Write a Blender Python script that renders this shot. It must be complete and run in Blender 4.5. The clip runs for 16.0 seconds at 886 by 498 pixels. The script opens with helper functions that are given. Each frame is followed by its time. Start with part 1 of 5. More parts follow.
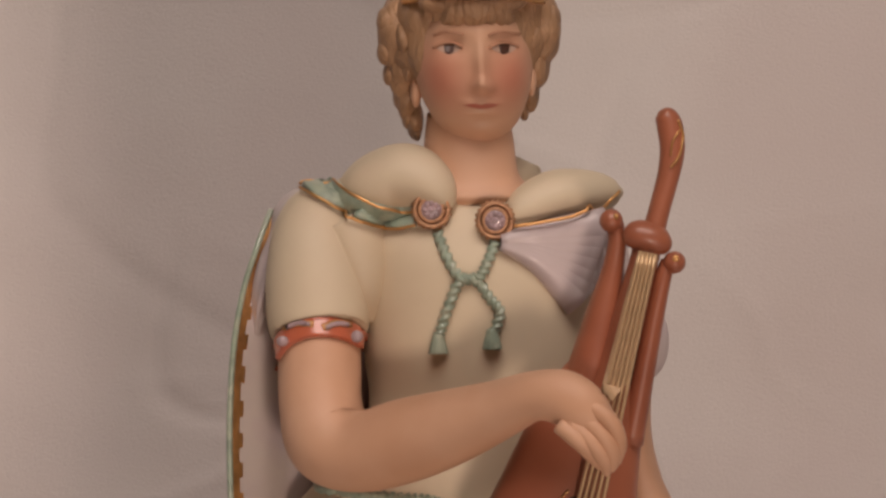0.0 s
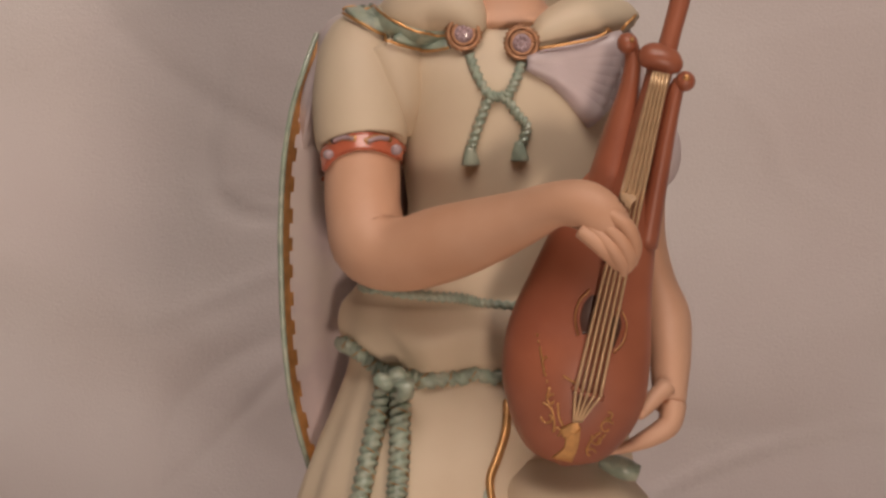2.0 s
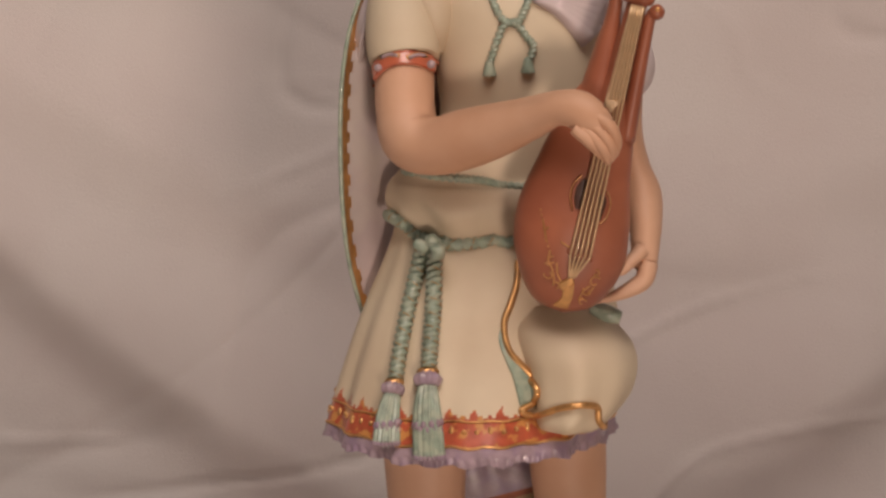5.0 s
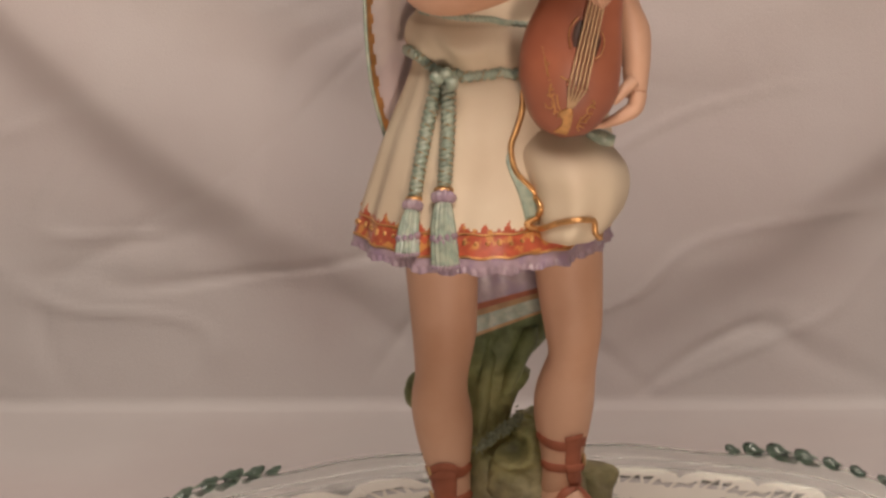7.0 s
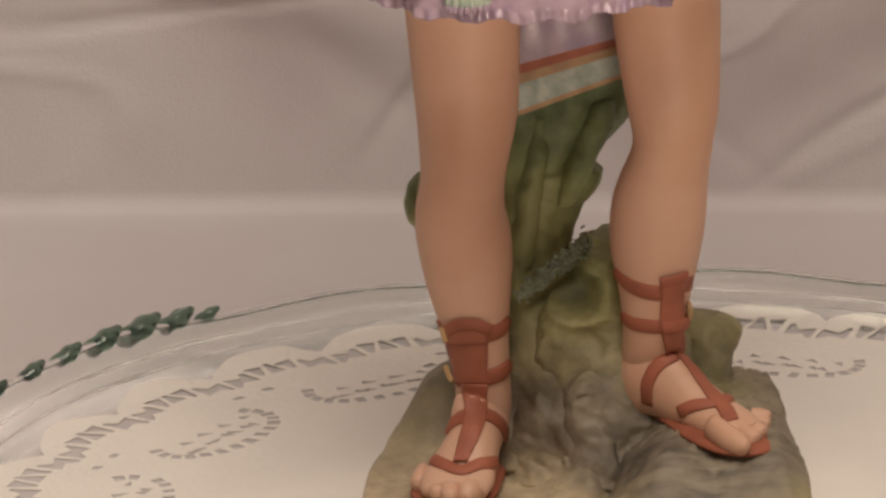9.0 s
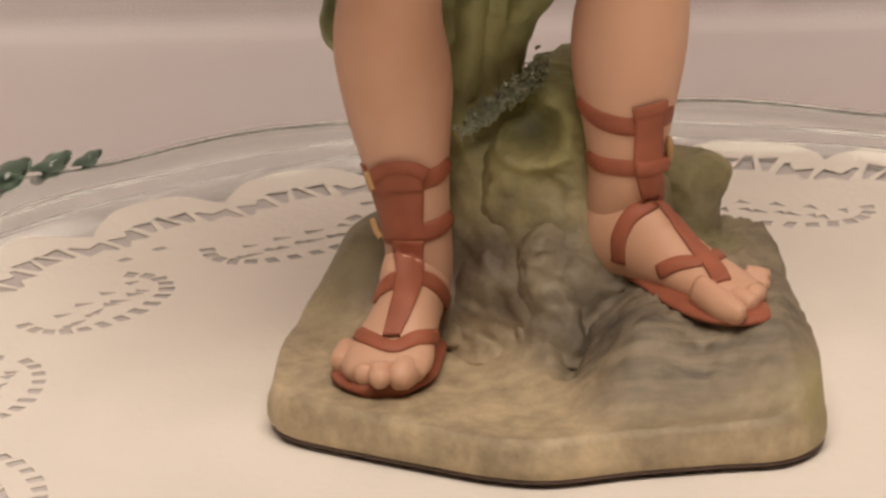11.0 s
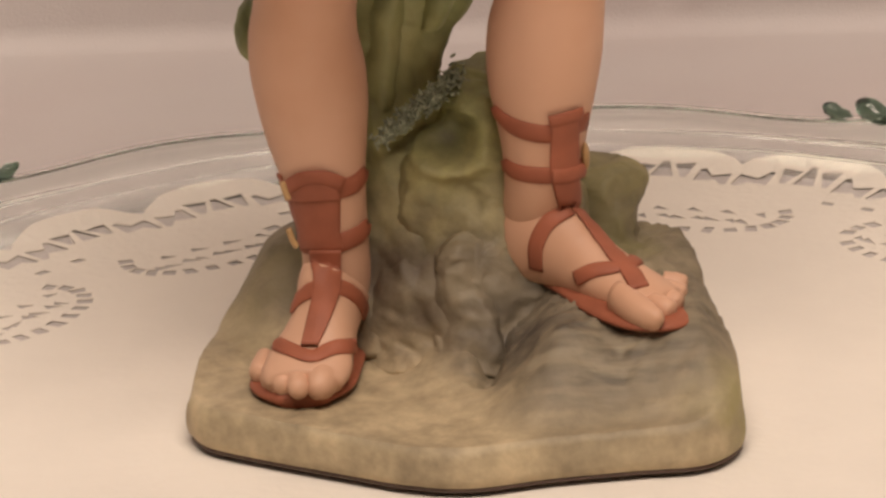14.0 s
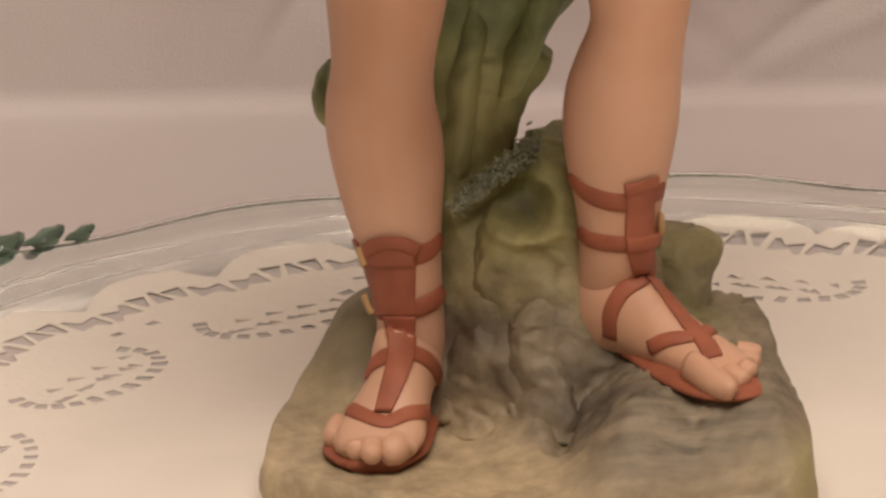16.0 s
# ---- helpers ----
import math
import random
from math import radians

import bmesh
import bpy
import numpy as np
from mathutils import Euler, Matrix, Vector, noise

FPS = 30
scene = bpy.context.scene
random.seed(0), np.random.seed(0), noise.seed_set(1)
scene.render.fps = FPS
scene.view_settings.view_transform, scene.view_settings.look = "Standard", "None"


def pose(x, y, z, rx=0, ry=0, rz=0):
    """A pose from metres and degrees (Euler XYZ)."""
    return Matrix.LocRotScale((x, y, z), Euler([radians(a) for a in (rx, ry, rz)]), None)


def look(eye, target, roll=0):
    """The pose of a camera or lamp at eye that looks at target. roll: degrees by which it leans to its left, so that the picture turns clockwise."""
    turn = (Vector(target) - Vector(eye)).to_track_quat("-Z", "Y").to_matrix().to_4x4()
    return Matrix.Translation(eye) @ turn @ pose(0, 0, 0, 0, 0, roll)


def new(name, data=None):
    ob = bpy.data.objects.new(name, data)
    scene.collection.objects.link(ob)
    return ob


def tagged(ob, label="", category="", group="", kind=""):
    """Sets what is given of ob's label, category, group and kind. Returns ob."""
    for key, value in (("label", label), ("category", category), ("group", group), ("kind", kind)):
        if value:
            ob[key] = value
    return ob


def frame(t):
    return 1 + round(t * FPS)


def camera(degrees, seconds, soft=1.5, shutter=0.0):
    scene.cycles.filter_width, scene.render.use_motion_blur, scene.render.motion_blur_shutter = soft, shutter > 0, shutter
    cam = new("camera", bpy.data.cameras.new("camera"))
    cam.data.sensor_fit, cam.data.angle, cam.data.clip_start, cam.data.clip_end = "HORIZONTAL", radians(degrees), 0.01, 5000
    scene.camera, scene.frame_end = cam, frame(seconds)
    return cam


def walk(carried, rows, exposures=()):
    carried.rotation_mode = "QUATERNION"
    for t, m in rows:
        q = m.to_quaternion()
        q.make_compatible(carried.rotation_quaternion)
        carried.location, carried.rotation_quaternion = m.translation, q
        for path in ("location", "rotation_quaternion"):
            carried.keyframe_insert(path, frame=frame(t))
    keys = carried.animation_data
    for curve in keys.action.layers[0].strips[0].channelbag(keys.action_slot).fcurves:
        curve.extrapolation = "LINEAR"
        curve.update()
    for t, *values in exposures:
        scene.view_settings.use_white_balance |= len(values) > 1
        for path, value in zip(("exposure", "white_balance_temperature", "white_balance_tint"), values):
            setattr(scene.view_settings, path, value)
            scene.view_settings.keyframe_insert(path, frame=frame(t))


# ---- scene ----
# ---- camera ----
cam = camera(10.0, 16.0, soft=2.8)
ROWS = [
    (0.0, (0.0005, -1.1381, 0.3860), (-0.0033, 0.0000, 0.2788), -1.00),
    (0.5, (0.0010, -1.2517, 0.3983), (-0.0041, 0.0000, 0.2726), -1.26),
    (1.0, (0.0019, -1.2507, 0.4004), (-0.0076, 0.0000, 0.2637), -1.14),
    (1.5, (0.0024, -1.2487, 0.4035), (-0.0097, 0.0000, 0.2502), -1.25),
    (2.0, (0.0030, -1.2453, 0.4071), (-0.0121, 0.0000, 0.2341), -1.36),
    (2.5, (0.0031, -1.2417, 0.4077), (-0.0128, 0.0000, 0.2293), -1.29),
    (3.0, (0.0030, -1.2416, 0.4071), (-0.0123, 0.0000, 0.2319), -1.28),
    (5.5, (0.0150, -1.6241, 0.4884), (-0.0241, 0.0000, 0.1882), -1.42),
    (6.0, (0.0152, -1.6145, 0.4953), (-0.0247, 0.0000, 0.1739), -1.60),
    (6.5, (0.0166, -1.6296, 0.5110), (-0.0263, 0.0000, 0.1538), -1.67),
    (7.0, (0.0212, -1.7737, 0.5549), (-0.0274, 0.0000, 0.1379), -1.82),
    (7.5, (0.0180, -1.6280, 0.5300), (-0.0287, 0.0000, 0.1230), -1.97),
    (8.0, (0.0131, -1.4317, 0.4881), (-0.0305, 0.0000, 0.1063), -2.10),
    (8.5, (0.0085, -1.2620, 0.4471), (-0.0323, 0.0000, 0.0902), -2.20),
    (9.0, (0.0035, -1.1012, 0.4032), (-0.0344, 0.0000, 0.0750), -2.15),
    (9.5, (-0.0019, -0.9464, 0.3555), (-0.0357, 0.0000, 0.0470), -2.27),
    (10.0, (-0.0028, -0.8984, 0.3392), (-0.0277, 0.0000, 0.0401), -2.46),
    (12.5, (-0.0020, -0.8995, 0.3398), (-0.0198, 0.0000, 0.0422), -2.61),
    (13.0, (-0.0020, -0.8989, 0.3396), (-0.0193, 0.0000, 0.0423), -2.58),
    (13.5, (-0.0011, -0.8985, 0.3394), (-0.0104, 0.0000, 0.0419), -2.77),
    (14.0, (-0.0006, -0.8986, 0.3394), (-0.0063, 0.0000, 0.0417), -2.93),
    (14.5, (-0.0007, -0.8984, 0.3394), (-0.0066, 0.0000, 0.0422), -2.81),
    (15.0, (-0.0008, -0.8980, 0.3394), (-0.0082, 0.0000, 0.0440), -2.78),
    (15.5, (-0.0018, -0.9002, 0.3410), (-0.0185, 0.0000, 0.0519), -2.66),
    (16.0, (-0.0020, -0.9001, 0.3413), (-0.0197, 0.0000, 0.0555), -2.51),
]
walk(cam, [(t, look(eye, target, roll)) for t, eye, target, roll in ROWS],
     exposures=[(0.0, -0.40, 6500, 12), (3.0, -0.38, 6500, 12), (6.5, -0.12, 6500, 10), (8.5, 0.05, 6450, 9), (10.0, 0.14, 6550, 10),
                (12.5, 0.54, 6900, 12), (13.5, 0.48, 6900, 12), (14.5, 0.28, 6950, 13), (16.0, 0.28, 6950, 13)])

# ---- light ----
world = bpy.data.worlds.new("room_light")
world.use_nodes = True
world.node_tree.nodes["Background"].inputs[0].default_value = (0.80, 0.73, 0.72, 1)
world.node_tree.nodes["Background"].inputs[1].default_value = 0.14
scene.world = world


def area(name, eye, target, size, watts, colour):
    d = bpy.data.lights.new(name, "AREA")
    d.shape, d.size, d.energy, d.color = "DISK", size, watts, colour
    ob = new(name, d)
    ob.matrix_world = look(eye, target)
    return ob


area("floor_lamp_light", (0.36, -1.95, -0.22), (-0.32, 0.10, 0.26), 0.34, 1.75, (1.0, 0.80, 0.66)).data.spread = math.radians(50)
area("ceiling_light", (0.08, -0.72, 1.62), (0.0, -0.1, 0.0), 1.2, 33.0, (1.0, 0.88, 0.79))


# ---- materials ----
def material(name, base, rough=0.5, metal=0.0, spec=0.5, coat=0.0, var=0.12, scale=60.0, bump=0.0, bump_scale=400.0,
             tint=None, tint_scale=25.0, tint_low=0.45, tint_high=0.65):
    m = bpy.data.materials.new(name)
    m.use_nodes = True
    nt = m.node_tree
    b = nt.nodes["Principled BSDF"]
    b.inputs["Roughness"].default_value, b.inputs["Metallic"].default_value = rough, metal
    b.inputs["Specular IOR Level"].default_value, b.inputs["Coat Weight"].default_value = spec, coat
    co = nt.nodes.new("ShaderNodeTexCoord")

    def noise_node(s, detail=4.0):
        n = nt.nodes.new("ShaderNodeTexNoise")
        n.inputs["Scale"].default_value, n.inputs["Detail"].default_value = s, detail
        nt.links.new(co.outputs["Object"], n.inputs["Vector"])
        return n.outputs["Fac"]

    def ramp(fac, stops):
        r = nt.nodes.new("ShaderNodeValToRGB")
        while len(r.color_ramp.elements) < len(stops):
            r.color_ramp.elements.new(0.5)
        for e, (p, c) in zip(r.color_ramp.elements, stops):
            e.position, e.color = p, (*c, 1)
        nt.links.new(fac, r.inputs[0])
        return r.outputs[0]

    dark, light = [tuple(min(1, c * k) for c in base) for k in (1 - var, 1 + var)]
    col = ramp(noise_node(scale), [(0.3, dark), (0.7, light)])
    if tint:
        mix = nt.nodes.new("ShaderNodeMix")
        mix.data_type = "RGBA"
        nt.links.new(ramp(noise_node(tint_scale, 5.0), [(tint_low, (0, 0, 0)), (tint_high, (1, 1, 1))]), mix.inputs["Factor"])
        nt.links.new(col, mix.inputs["A"])
        mix.inputs["B"].default_value = (*tint, 1)
        col = mix.outputs["Result"]
    nt.links.new(col, b.inputs["Base Color"])
    if bump:
        bp = nt.nodes.new("ShaderNodeBump")
        bp.inputs["Strength"].default_value, bp.inputs["Distance"].default_value = bump, 0.001
        nt.links.new(noise_node(bump_scale), bp.inputs["Height"])
        nt.links.new(bp.outputs[0], b.inputs["Normal"])
    return m


def face_material():
    """Bisque skin with soft painted cheeks."""
    m = material("bisque_face", (0.56, 0.32, 0.205), 0.55, var=0.05, scale=60)
    nt = m.node_tree
    b = nt.nodes["Principled BSDF"]
    col = b.inputs["Base Color"].links[0].from_socket
    co = nt.nodes.new("ShaderNodeTexCoord")
    for cheek in ((-0.0038, -0.0040, 0.3175), (0.0136, -0.0040, 0.3174)):
        d = nt.nodes.new("ShaderNodeVectorMath")
        d.operation = "DISTANCE"
        d.inputs[1].default_value = cheek
        nt.links.new(co.outputs["Object"], d.inputs[0])
        r = nt.nodes.new("ShaderNodeMapRange")
        r.inputs[1].default_value, r.inputs[2].default_value, r.inputs[3].default_value, r.inputs[4].default_value = 0.002, 0.011, 0.9, 0.0
        nt.links.new(d.outputs["Value"], r.inputs[0])
        mix = nt.nodes.new("ShaderNodeMix")
        mix.data_type = "RGBA"
        nt.links.new(r.outputs[0], mix.inputs["Factor"])
        nt.links.new(col, mix.inputs["A"])
        mix.inputs["B"].default_value = (0.50, 0.19, 0.12, 1)
        col = mix.outputs["Result"]
    nt.links.new(col, b.inputs["Base Color"])
    return m


def tint_and_shade(m, centre, inner, outer, colour, freq, stretch=(1, 1, 1)):
    """A noise-broken tint round a place: paint tones, and painted light and shade."""
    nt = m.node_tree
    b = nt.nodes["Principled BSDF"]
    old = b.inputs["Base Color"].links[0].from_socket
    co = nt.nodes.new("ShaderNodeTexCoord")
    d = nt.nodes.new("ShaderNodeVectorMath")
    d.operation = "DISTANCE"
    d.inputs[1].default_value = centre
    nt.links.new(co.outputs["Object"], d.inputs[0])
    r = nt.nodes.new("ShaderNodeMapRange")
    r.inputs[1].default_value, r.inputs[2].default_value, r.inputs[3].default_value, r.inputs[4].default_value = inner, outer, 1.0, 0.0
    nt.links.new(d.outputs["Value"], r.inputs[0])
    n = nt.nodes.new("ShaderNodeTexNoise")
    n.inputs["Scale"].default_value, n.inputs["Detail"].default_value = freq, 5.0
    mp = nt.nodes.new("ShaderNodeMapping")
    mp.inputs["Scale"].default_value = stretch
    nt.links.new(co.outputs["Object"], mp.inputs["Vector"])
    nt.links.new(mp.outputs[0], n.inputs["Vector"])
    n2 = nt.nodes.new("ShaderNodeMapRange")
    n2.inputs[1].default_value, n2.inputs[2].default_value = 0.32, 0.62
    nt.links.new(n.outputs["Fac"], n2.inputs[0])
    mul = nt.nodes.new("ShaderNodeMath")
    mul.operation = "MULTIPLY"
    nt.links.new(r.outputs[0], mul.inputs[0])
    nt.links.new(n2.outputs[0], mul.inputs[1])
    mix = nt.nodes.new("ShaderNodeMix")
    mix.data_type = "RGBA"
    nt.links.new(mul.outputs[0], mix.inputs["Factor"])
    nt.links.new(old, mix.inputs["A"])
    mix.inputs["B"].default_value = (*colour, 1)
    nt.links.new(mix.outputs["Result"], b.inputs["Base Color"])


def outcrop_material():
    """Airbrushed bisque: tan slab, grey-brown rock, olive mound, green trunk."""
    m = material("bisque_outcrop", (0.3, 0.3, 0.3), 0.62, var=0.0, bump=0.5, bump_scale=260)
    nt = m.node_tree
    b = nt.nodes["Principled BSDF"]
    co, sep, add, n1, n2 = [nt.nodes.new("ShaderNode" + k) for k in ("TexCoord", "SeparateXYZ", "Math", "TexNoise", "TexNoise")]
    add.operation = "MULTIPLY_ADD"
    nt.links.new(co.outputs["Object"], sep.inputs[0])
    for n, sc in ((n1, 55.0), (n2, 105.0)):
        n.inputs["Scale"].default_value, n.inputs["Detail"].default_value = sc, 6.0
        n.inputs["Roughness"].default_value = 0.62
        nt.links.new(co.outputs["Object"], n.inputs["Vector"])
    add.inputs[1].default_value = 0.026
    nt.links.new(n1.outputs["Fac"], add.inputs[0])
    nt.links.new(sep.outputs["Z"], add.inputs[2])
    span = nt.nodes.new("ShaderNodeMapRange")
    span.inputs[1].default_value, span.inputs[2].default_value = 0.013, 0.113
    nt.links.new(add.outputs[0], span.inputs[0])
    r = nt.nodes.new("ShaderNodeValToRGB")
    stops = [(0.0, (0.48, 0.375, 0.235)), (0.15, (0.41, 0.325, 0.20)), (0.23, (0.23, 0.185, 0.12)), (0.34, (0.19, 0.155, 0.098)), (0.44, (0.27, 0.23, 0.11)),
             (0.56, (0.29, 0.27, 0.105)), (0.68, (0.29, 0.30, 0.12)), (0.85, (0.175, 0.21, 0.085)), (1.0, (0.12, 0.155, 0.064))]
    while len(r.color_ramp.elements) < len(stops):
        r.color_ramp.elements.new(0.5)
    for e, (p, c) in zip(r.color_ramp.elements, stops):
        e.position, e.color = p, (*c, 1)
    nt.links.new(span.outputs[0], r.inputs[0])
    mottle = nt.nodes.new("ShaderNodeMapRange")
    mottle.inputs[1].default_value, mottle.inputs[2].default_value, mottle.inputs[3].default_value, mottle.inputs[4].default_value = 0.32, 0.68, 0.60, 1.35
    nt.links.new(n2.outputs["Fac"], mottle.inputs[0])
    mul = nt.nodes.new("ShaderNodeVectorMath")
    mul.operation = "SCALE"
    nt.links.new(r.outputs[0], mul.inputs[0])
    nt.links.new(mottle.outputs[0], mul.inputs["Scale"])
    nt.links.new(mul.outputs[0], b.inputs["Base Color"])
    return m


def hair_material():
    """Golden brown painted hair with fine modelled strands."""
    m = material("bisque_hair", (0.33, 0.185, 0.098), 0.5, var=0.25, scale=120)
    nt = m.node_tree
    co, mp, n, bp = [nt.nodes.new("ShaderNode" + k) for k in ("TexCoord", "Mapping", "TexNoise", "Bump")]
    mp.inputs["Scale"].default_value = (1.0, 1.0, 0.28)
    mp.inputs["Rotation"].default_value = (0.0, 0.35, 0.0)
    n.inputs["Scale"].default_value, n.inputs["Detail"].default_value, n.inputs["Distortion"].default_value = 620.0, 3.0, 0.8
    bp.inputs["Strength"].default_value, bp.inputs["Distance"].default_value = 0.9, 0.0012
    nt.links.new(co.outputs["Object"], mp.inputs["Vector"])
    nt.links.new(mp.outputs[0], n.inputs["Vector"])
    nt.links.new(n.outputs["Fac"], bp.inputs["Height"])
    nt.links.new(bp.outputs[0], nt.nodes["Principled BSDF"].inputs["Normal"])
    return m


M = {
    "skin": material("bisque_skin", (0.59, 0.345, 0.225), 0.55, var=0.05, scale=30, tint=(0.53, 0.285, 0.17), tint_scale=22),
    "cream": material("bisque_cream", (0.60, 0.49, 0.35), 0.6, var=0.05, scale=30, tint=(0.55, 0.43, 0.30), tint_scale=20),
    "lute": material("painted_wood_brown", (0.32, 0.102, 0.052), 0.42, coat=0.1, var=0.16, scale=45, tint=(0.26, 0.075, 0.038), tint_scale=30),
    "neckwood": material("painted_wood_light", (0.52, 0.33, 0.19), 0.45, var=0.1, scale=200),
    "string": material("gilt_string", (0.62, 0.42, 0.24), 0.3, metal=0.5, var=0.1, scale=300),
    "gold": material("gilding", (0.58, 0.31, 0.12), 0.34, metal=0.75, var=0.25, scale=250, bump=0.2),
    "bronze": material("rosy_gilding", (0.46, 0.24, 0.13), 0.42, metal=0.35, var=0.3, scale=420, bump=0.4),
    "red": material("glazed_red", (0.42, 0.085, 0.04), 0.28, coat=0.4, var=0.25, scale=250, tint=(0.55, 0.24, 0.07), tint_scale=260, tint_low=0.52, tint_high=0.6),
    "band": material("glazed_orange_red", (0.48, 0.12, 0.06), 0.25, coat=0.5, var=0.1, scale=150),
    "lilac": material("pearl_lilac", (0.50, 0.41, 0.41), 0.45, metal=0.05, coat=0.12, var=0.12, scale=60, tint=(0.56, 0.48, 0.44), tint_scale=40),
    "fringe": material("violet_glaze_and_shade", (0.33, 0.235, 0.265), 0.25, coat=0.4, var=0.2, scale=220, tint=(0.29, 0.20, 0.27), tint_scale=150),
    "teal": material("glazed_sage_green", (0.25, 0.30, 0.23), 0.3, coat=0.4, var=0.22, scale=260, tint=(0.36, 0.38, 0.29), tint_scale=330),
    "sandal": material("painted_sandal_brown", (0.30, 0.092, 0.048), 0.6, spec=0.35, var=0.16, scale=150, bump=0.25, bump_scale=300),
    "buckle": material("painted_buckle", (0.36, 0.21, 0.085), 0.5, var=0.2, scale=200),
    "moss": material("moss_beads", (0.25, 0.27, 0.18), 0.6, var=0.4, scale=600),
    "eye": material("eye_and_hole_brown", (0.07, 0.03, 0.02), 0.3, var=0.1),
    "eyewhite": material("painted_eye_white", (0.44, 0.29, 0.22), 0.4, var=0.05),
    "brow": material("painted_brow", (0.43, 0.22, 0.135), 0.5, var=0.1),
    "lip": material("painted_lip", (0.42, 0.13, 0.09), 0.45, var=0.06),
    "gem": material("pearl_gem", (0.36, 0.25, 0.26), 0.38, coat=0.3, var=0.3, scale=300),
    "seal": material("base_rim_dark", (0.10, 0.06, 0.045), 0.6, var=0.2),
}
M["face"] = face_material()
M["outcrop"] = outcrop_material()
M["hair"] = hair_material()
# dark brown in the hollow beside the standing leg: shade put into the colour
tint_and_shade(M["outcrop"], (-0.0150, 0.0140, 0.0320), 0.006, 0.019, (0.070, 0.046, 0.027), 90)
# the crack beside the ledge, its shade painted dark
tint_and_shade(M["outcrop"], (0.0020, 0.0080, 0.0190), 0.003, 0.014, (0.070, 0.055, 0.040), 120)
tint_and_shade(M["outcrop"], (-0.0020, 0.0080, 0.0320), 0.003, 0.012, (0.24, 0.195, 0.125), 110)
tint_and_shade(M["outcrop"], (0.0230, -0.0040, 0.0228), 0.012, 0.030, (0.085, 0.070, 0.050), 130, (0.3, 1.8, 1.8))
tint_and_shade(M["outcrop"], (0.0268, -0.0080, 0.0206), 0.008, 0.030, (0.27, 0.22, 0.145), 200, (0.25, 1.9, 1.9))
# a darker patch on the ledge under the raised foot
tint_and_shade(M["outcrop"], (0.0100, 0.0000, 0.0225), 0.003, 0.014, (0.065, 0.052, 0.038), 170, (0.6, 1.3, 1.3))
# inside of the dented hollow darkened: painted shade
tint_and_shade(M["outcrop"], (-0.0045, 0.0260, 0.0564), 0.001, 0.008, (0.060, 0.055, 0.022), 60)
# lighter yellow-green on the trunk's left: its lit side put into the colour
tint_and_shade(M["outcrop"], (-0.0185, 0.0340, 0.0700), 0.006, 0.022, (0.36, 0.35, 0.15), 60, (1.6, 1.6, 0.5))
tint_and_shade(M["outcrop"], (0.0290, 0.0400, 0.0345), 0.004, 0.018, (0.23, 0.20, 0.085), 70)
tint_and_shade(M["outcrop"], (-0.0400, 0.0350, 0.0273), 0.004, 0.020, (0.24, 0.20, 0.095), 70)
tint_and_shade(M["outcrop"], (0.0470, -0.0200, 0.0120), 0.003, 0.014, (0.30, 0.26, 0.10), 80)
SLOTS = list(M)


def cloth_material():
    m = material("white_sheet", (0.595, 0.547, 0.525), 0.85, spec=0.15, var=0.05, scale=9, bump=0.2, bump_scale=1300, tint=(0.56, 0.49, 0.47), tint_scale=5)
    return m


def glass_material(name, tint, clear=0.0):
    m = bpy.data.materials.new(name)
    m.use_nodes = True
    b = m.node_tree.nodes["Principled BSDF"]
    b.inputs["Base Color"].default_value = (*tint, 1)
    b.inputs["Transmission Weight"].default_value = 1.0
    b.inputs["Roughness"].default_value = 0.03
    b.inputs["IOR"].default_value = 1.5
    if clear:
        out, t, mix = m.node_tree.nodes["Material Output"], m.node_tree.nodes.new("ShaderNodeBsdfTransparent"), m.node_tree.nodes.new("ShaderNodeMixShader")
        t.inputs["Color"].default_value = (*tint, 1)
        mix.inputs[0].default_value = clear
        m.node_tree.links.new(b.outputs[0], mix.inputs[1])
        m.node_tree.links.new(t.outputs[0], mix.inputs[2])
        m.node_tree.links.new(mix.outputs[0], out.inputs["Surface"])
    return m


# beads and rim: thick green glass, tint darkened in place of dark refractions
CLOTH, GLASS, BEADGLASS = cloth_material(), glass_material("pressed_glass", (0.95, 0.98, 0.96), 0.12), glass_material("darkened_green_glass", (0.17, 0.26, 0.20))
WELLGLASS = glass_material("thin_glass", (0.97, 0.98, 0.97), 0.92)
PAPER = material("doily_paper", (0.88, 0.82, 0.73), 0.8, spec=0.2, var=0.03, scale=40, bump=0.35, bump_scale=420)


def translucent(m, share):
    """Thin paper: part of the light comes through."""
    nt = m.node_tree
    b, out = nt.nodes["Principled BSDF"], nt.nodes["Material Output"]
    t, mix = nt.nodes.new("ShaderNodeBsdfTranslucent"), nt.nodes.new("ShaderNodeMixShader")
    t.inputs["Color"].default_value = (0.98, 0.92, 0.82, 1)
    mix.inputs[0].default_value = share
    nt.links.new(b.outputs[0], mix.inputs[1])
    nt.links.new(t.outputs[0], mix.inputs[2])
    nt.links.new(mix.outputs[0], out.inputs["Surface"])


translucent(PAPER, 0.12)
PLASTER = material("room_plaster", (0.42, 0.39, 0.37), 0.9, var=0.06, scale=2, tint=(0.38, 0.35, 0.33), tint_scale=3)
FLOORWOOD = material("floor_boards", (0.16, 0.10, 0.06), 0.5, var=0.2, scale=5)


# ---- mesh helpers ----
from mathutils.bvhtree import BVHTree
from mathutils.geometry import delaunay_2d_cdt

SEAT = Vector((0.0, -1.0, 0.373))


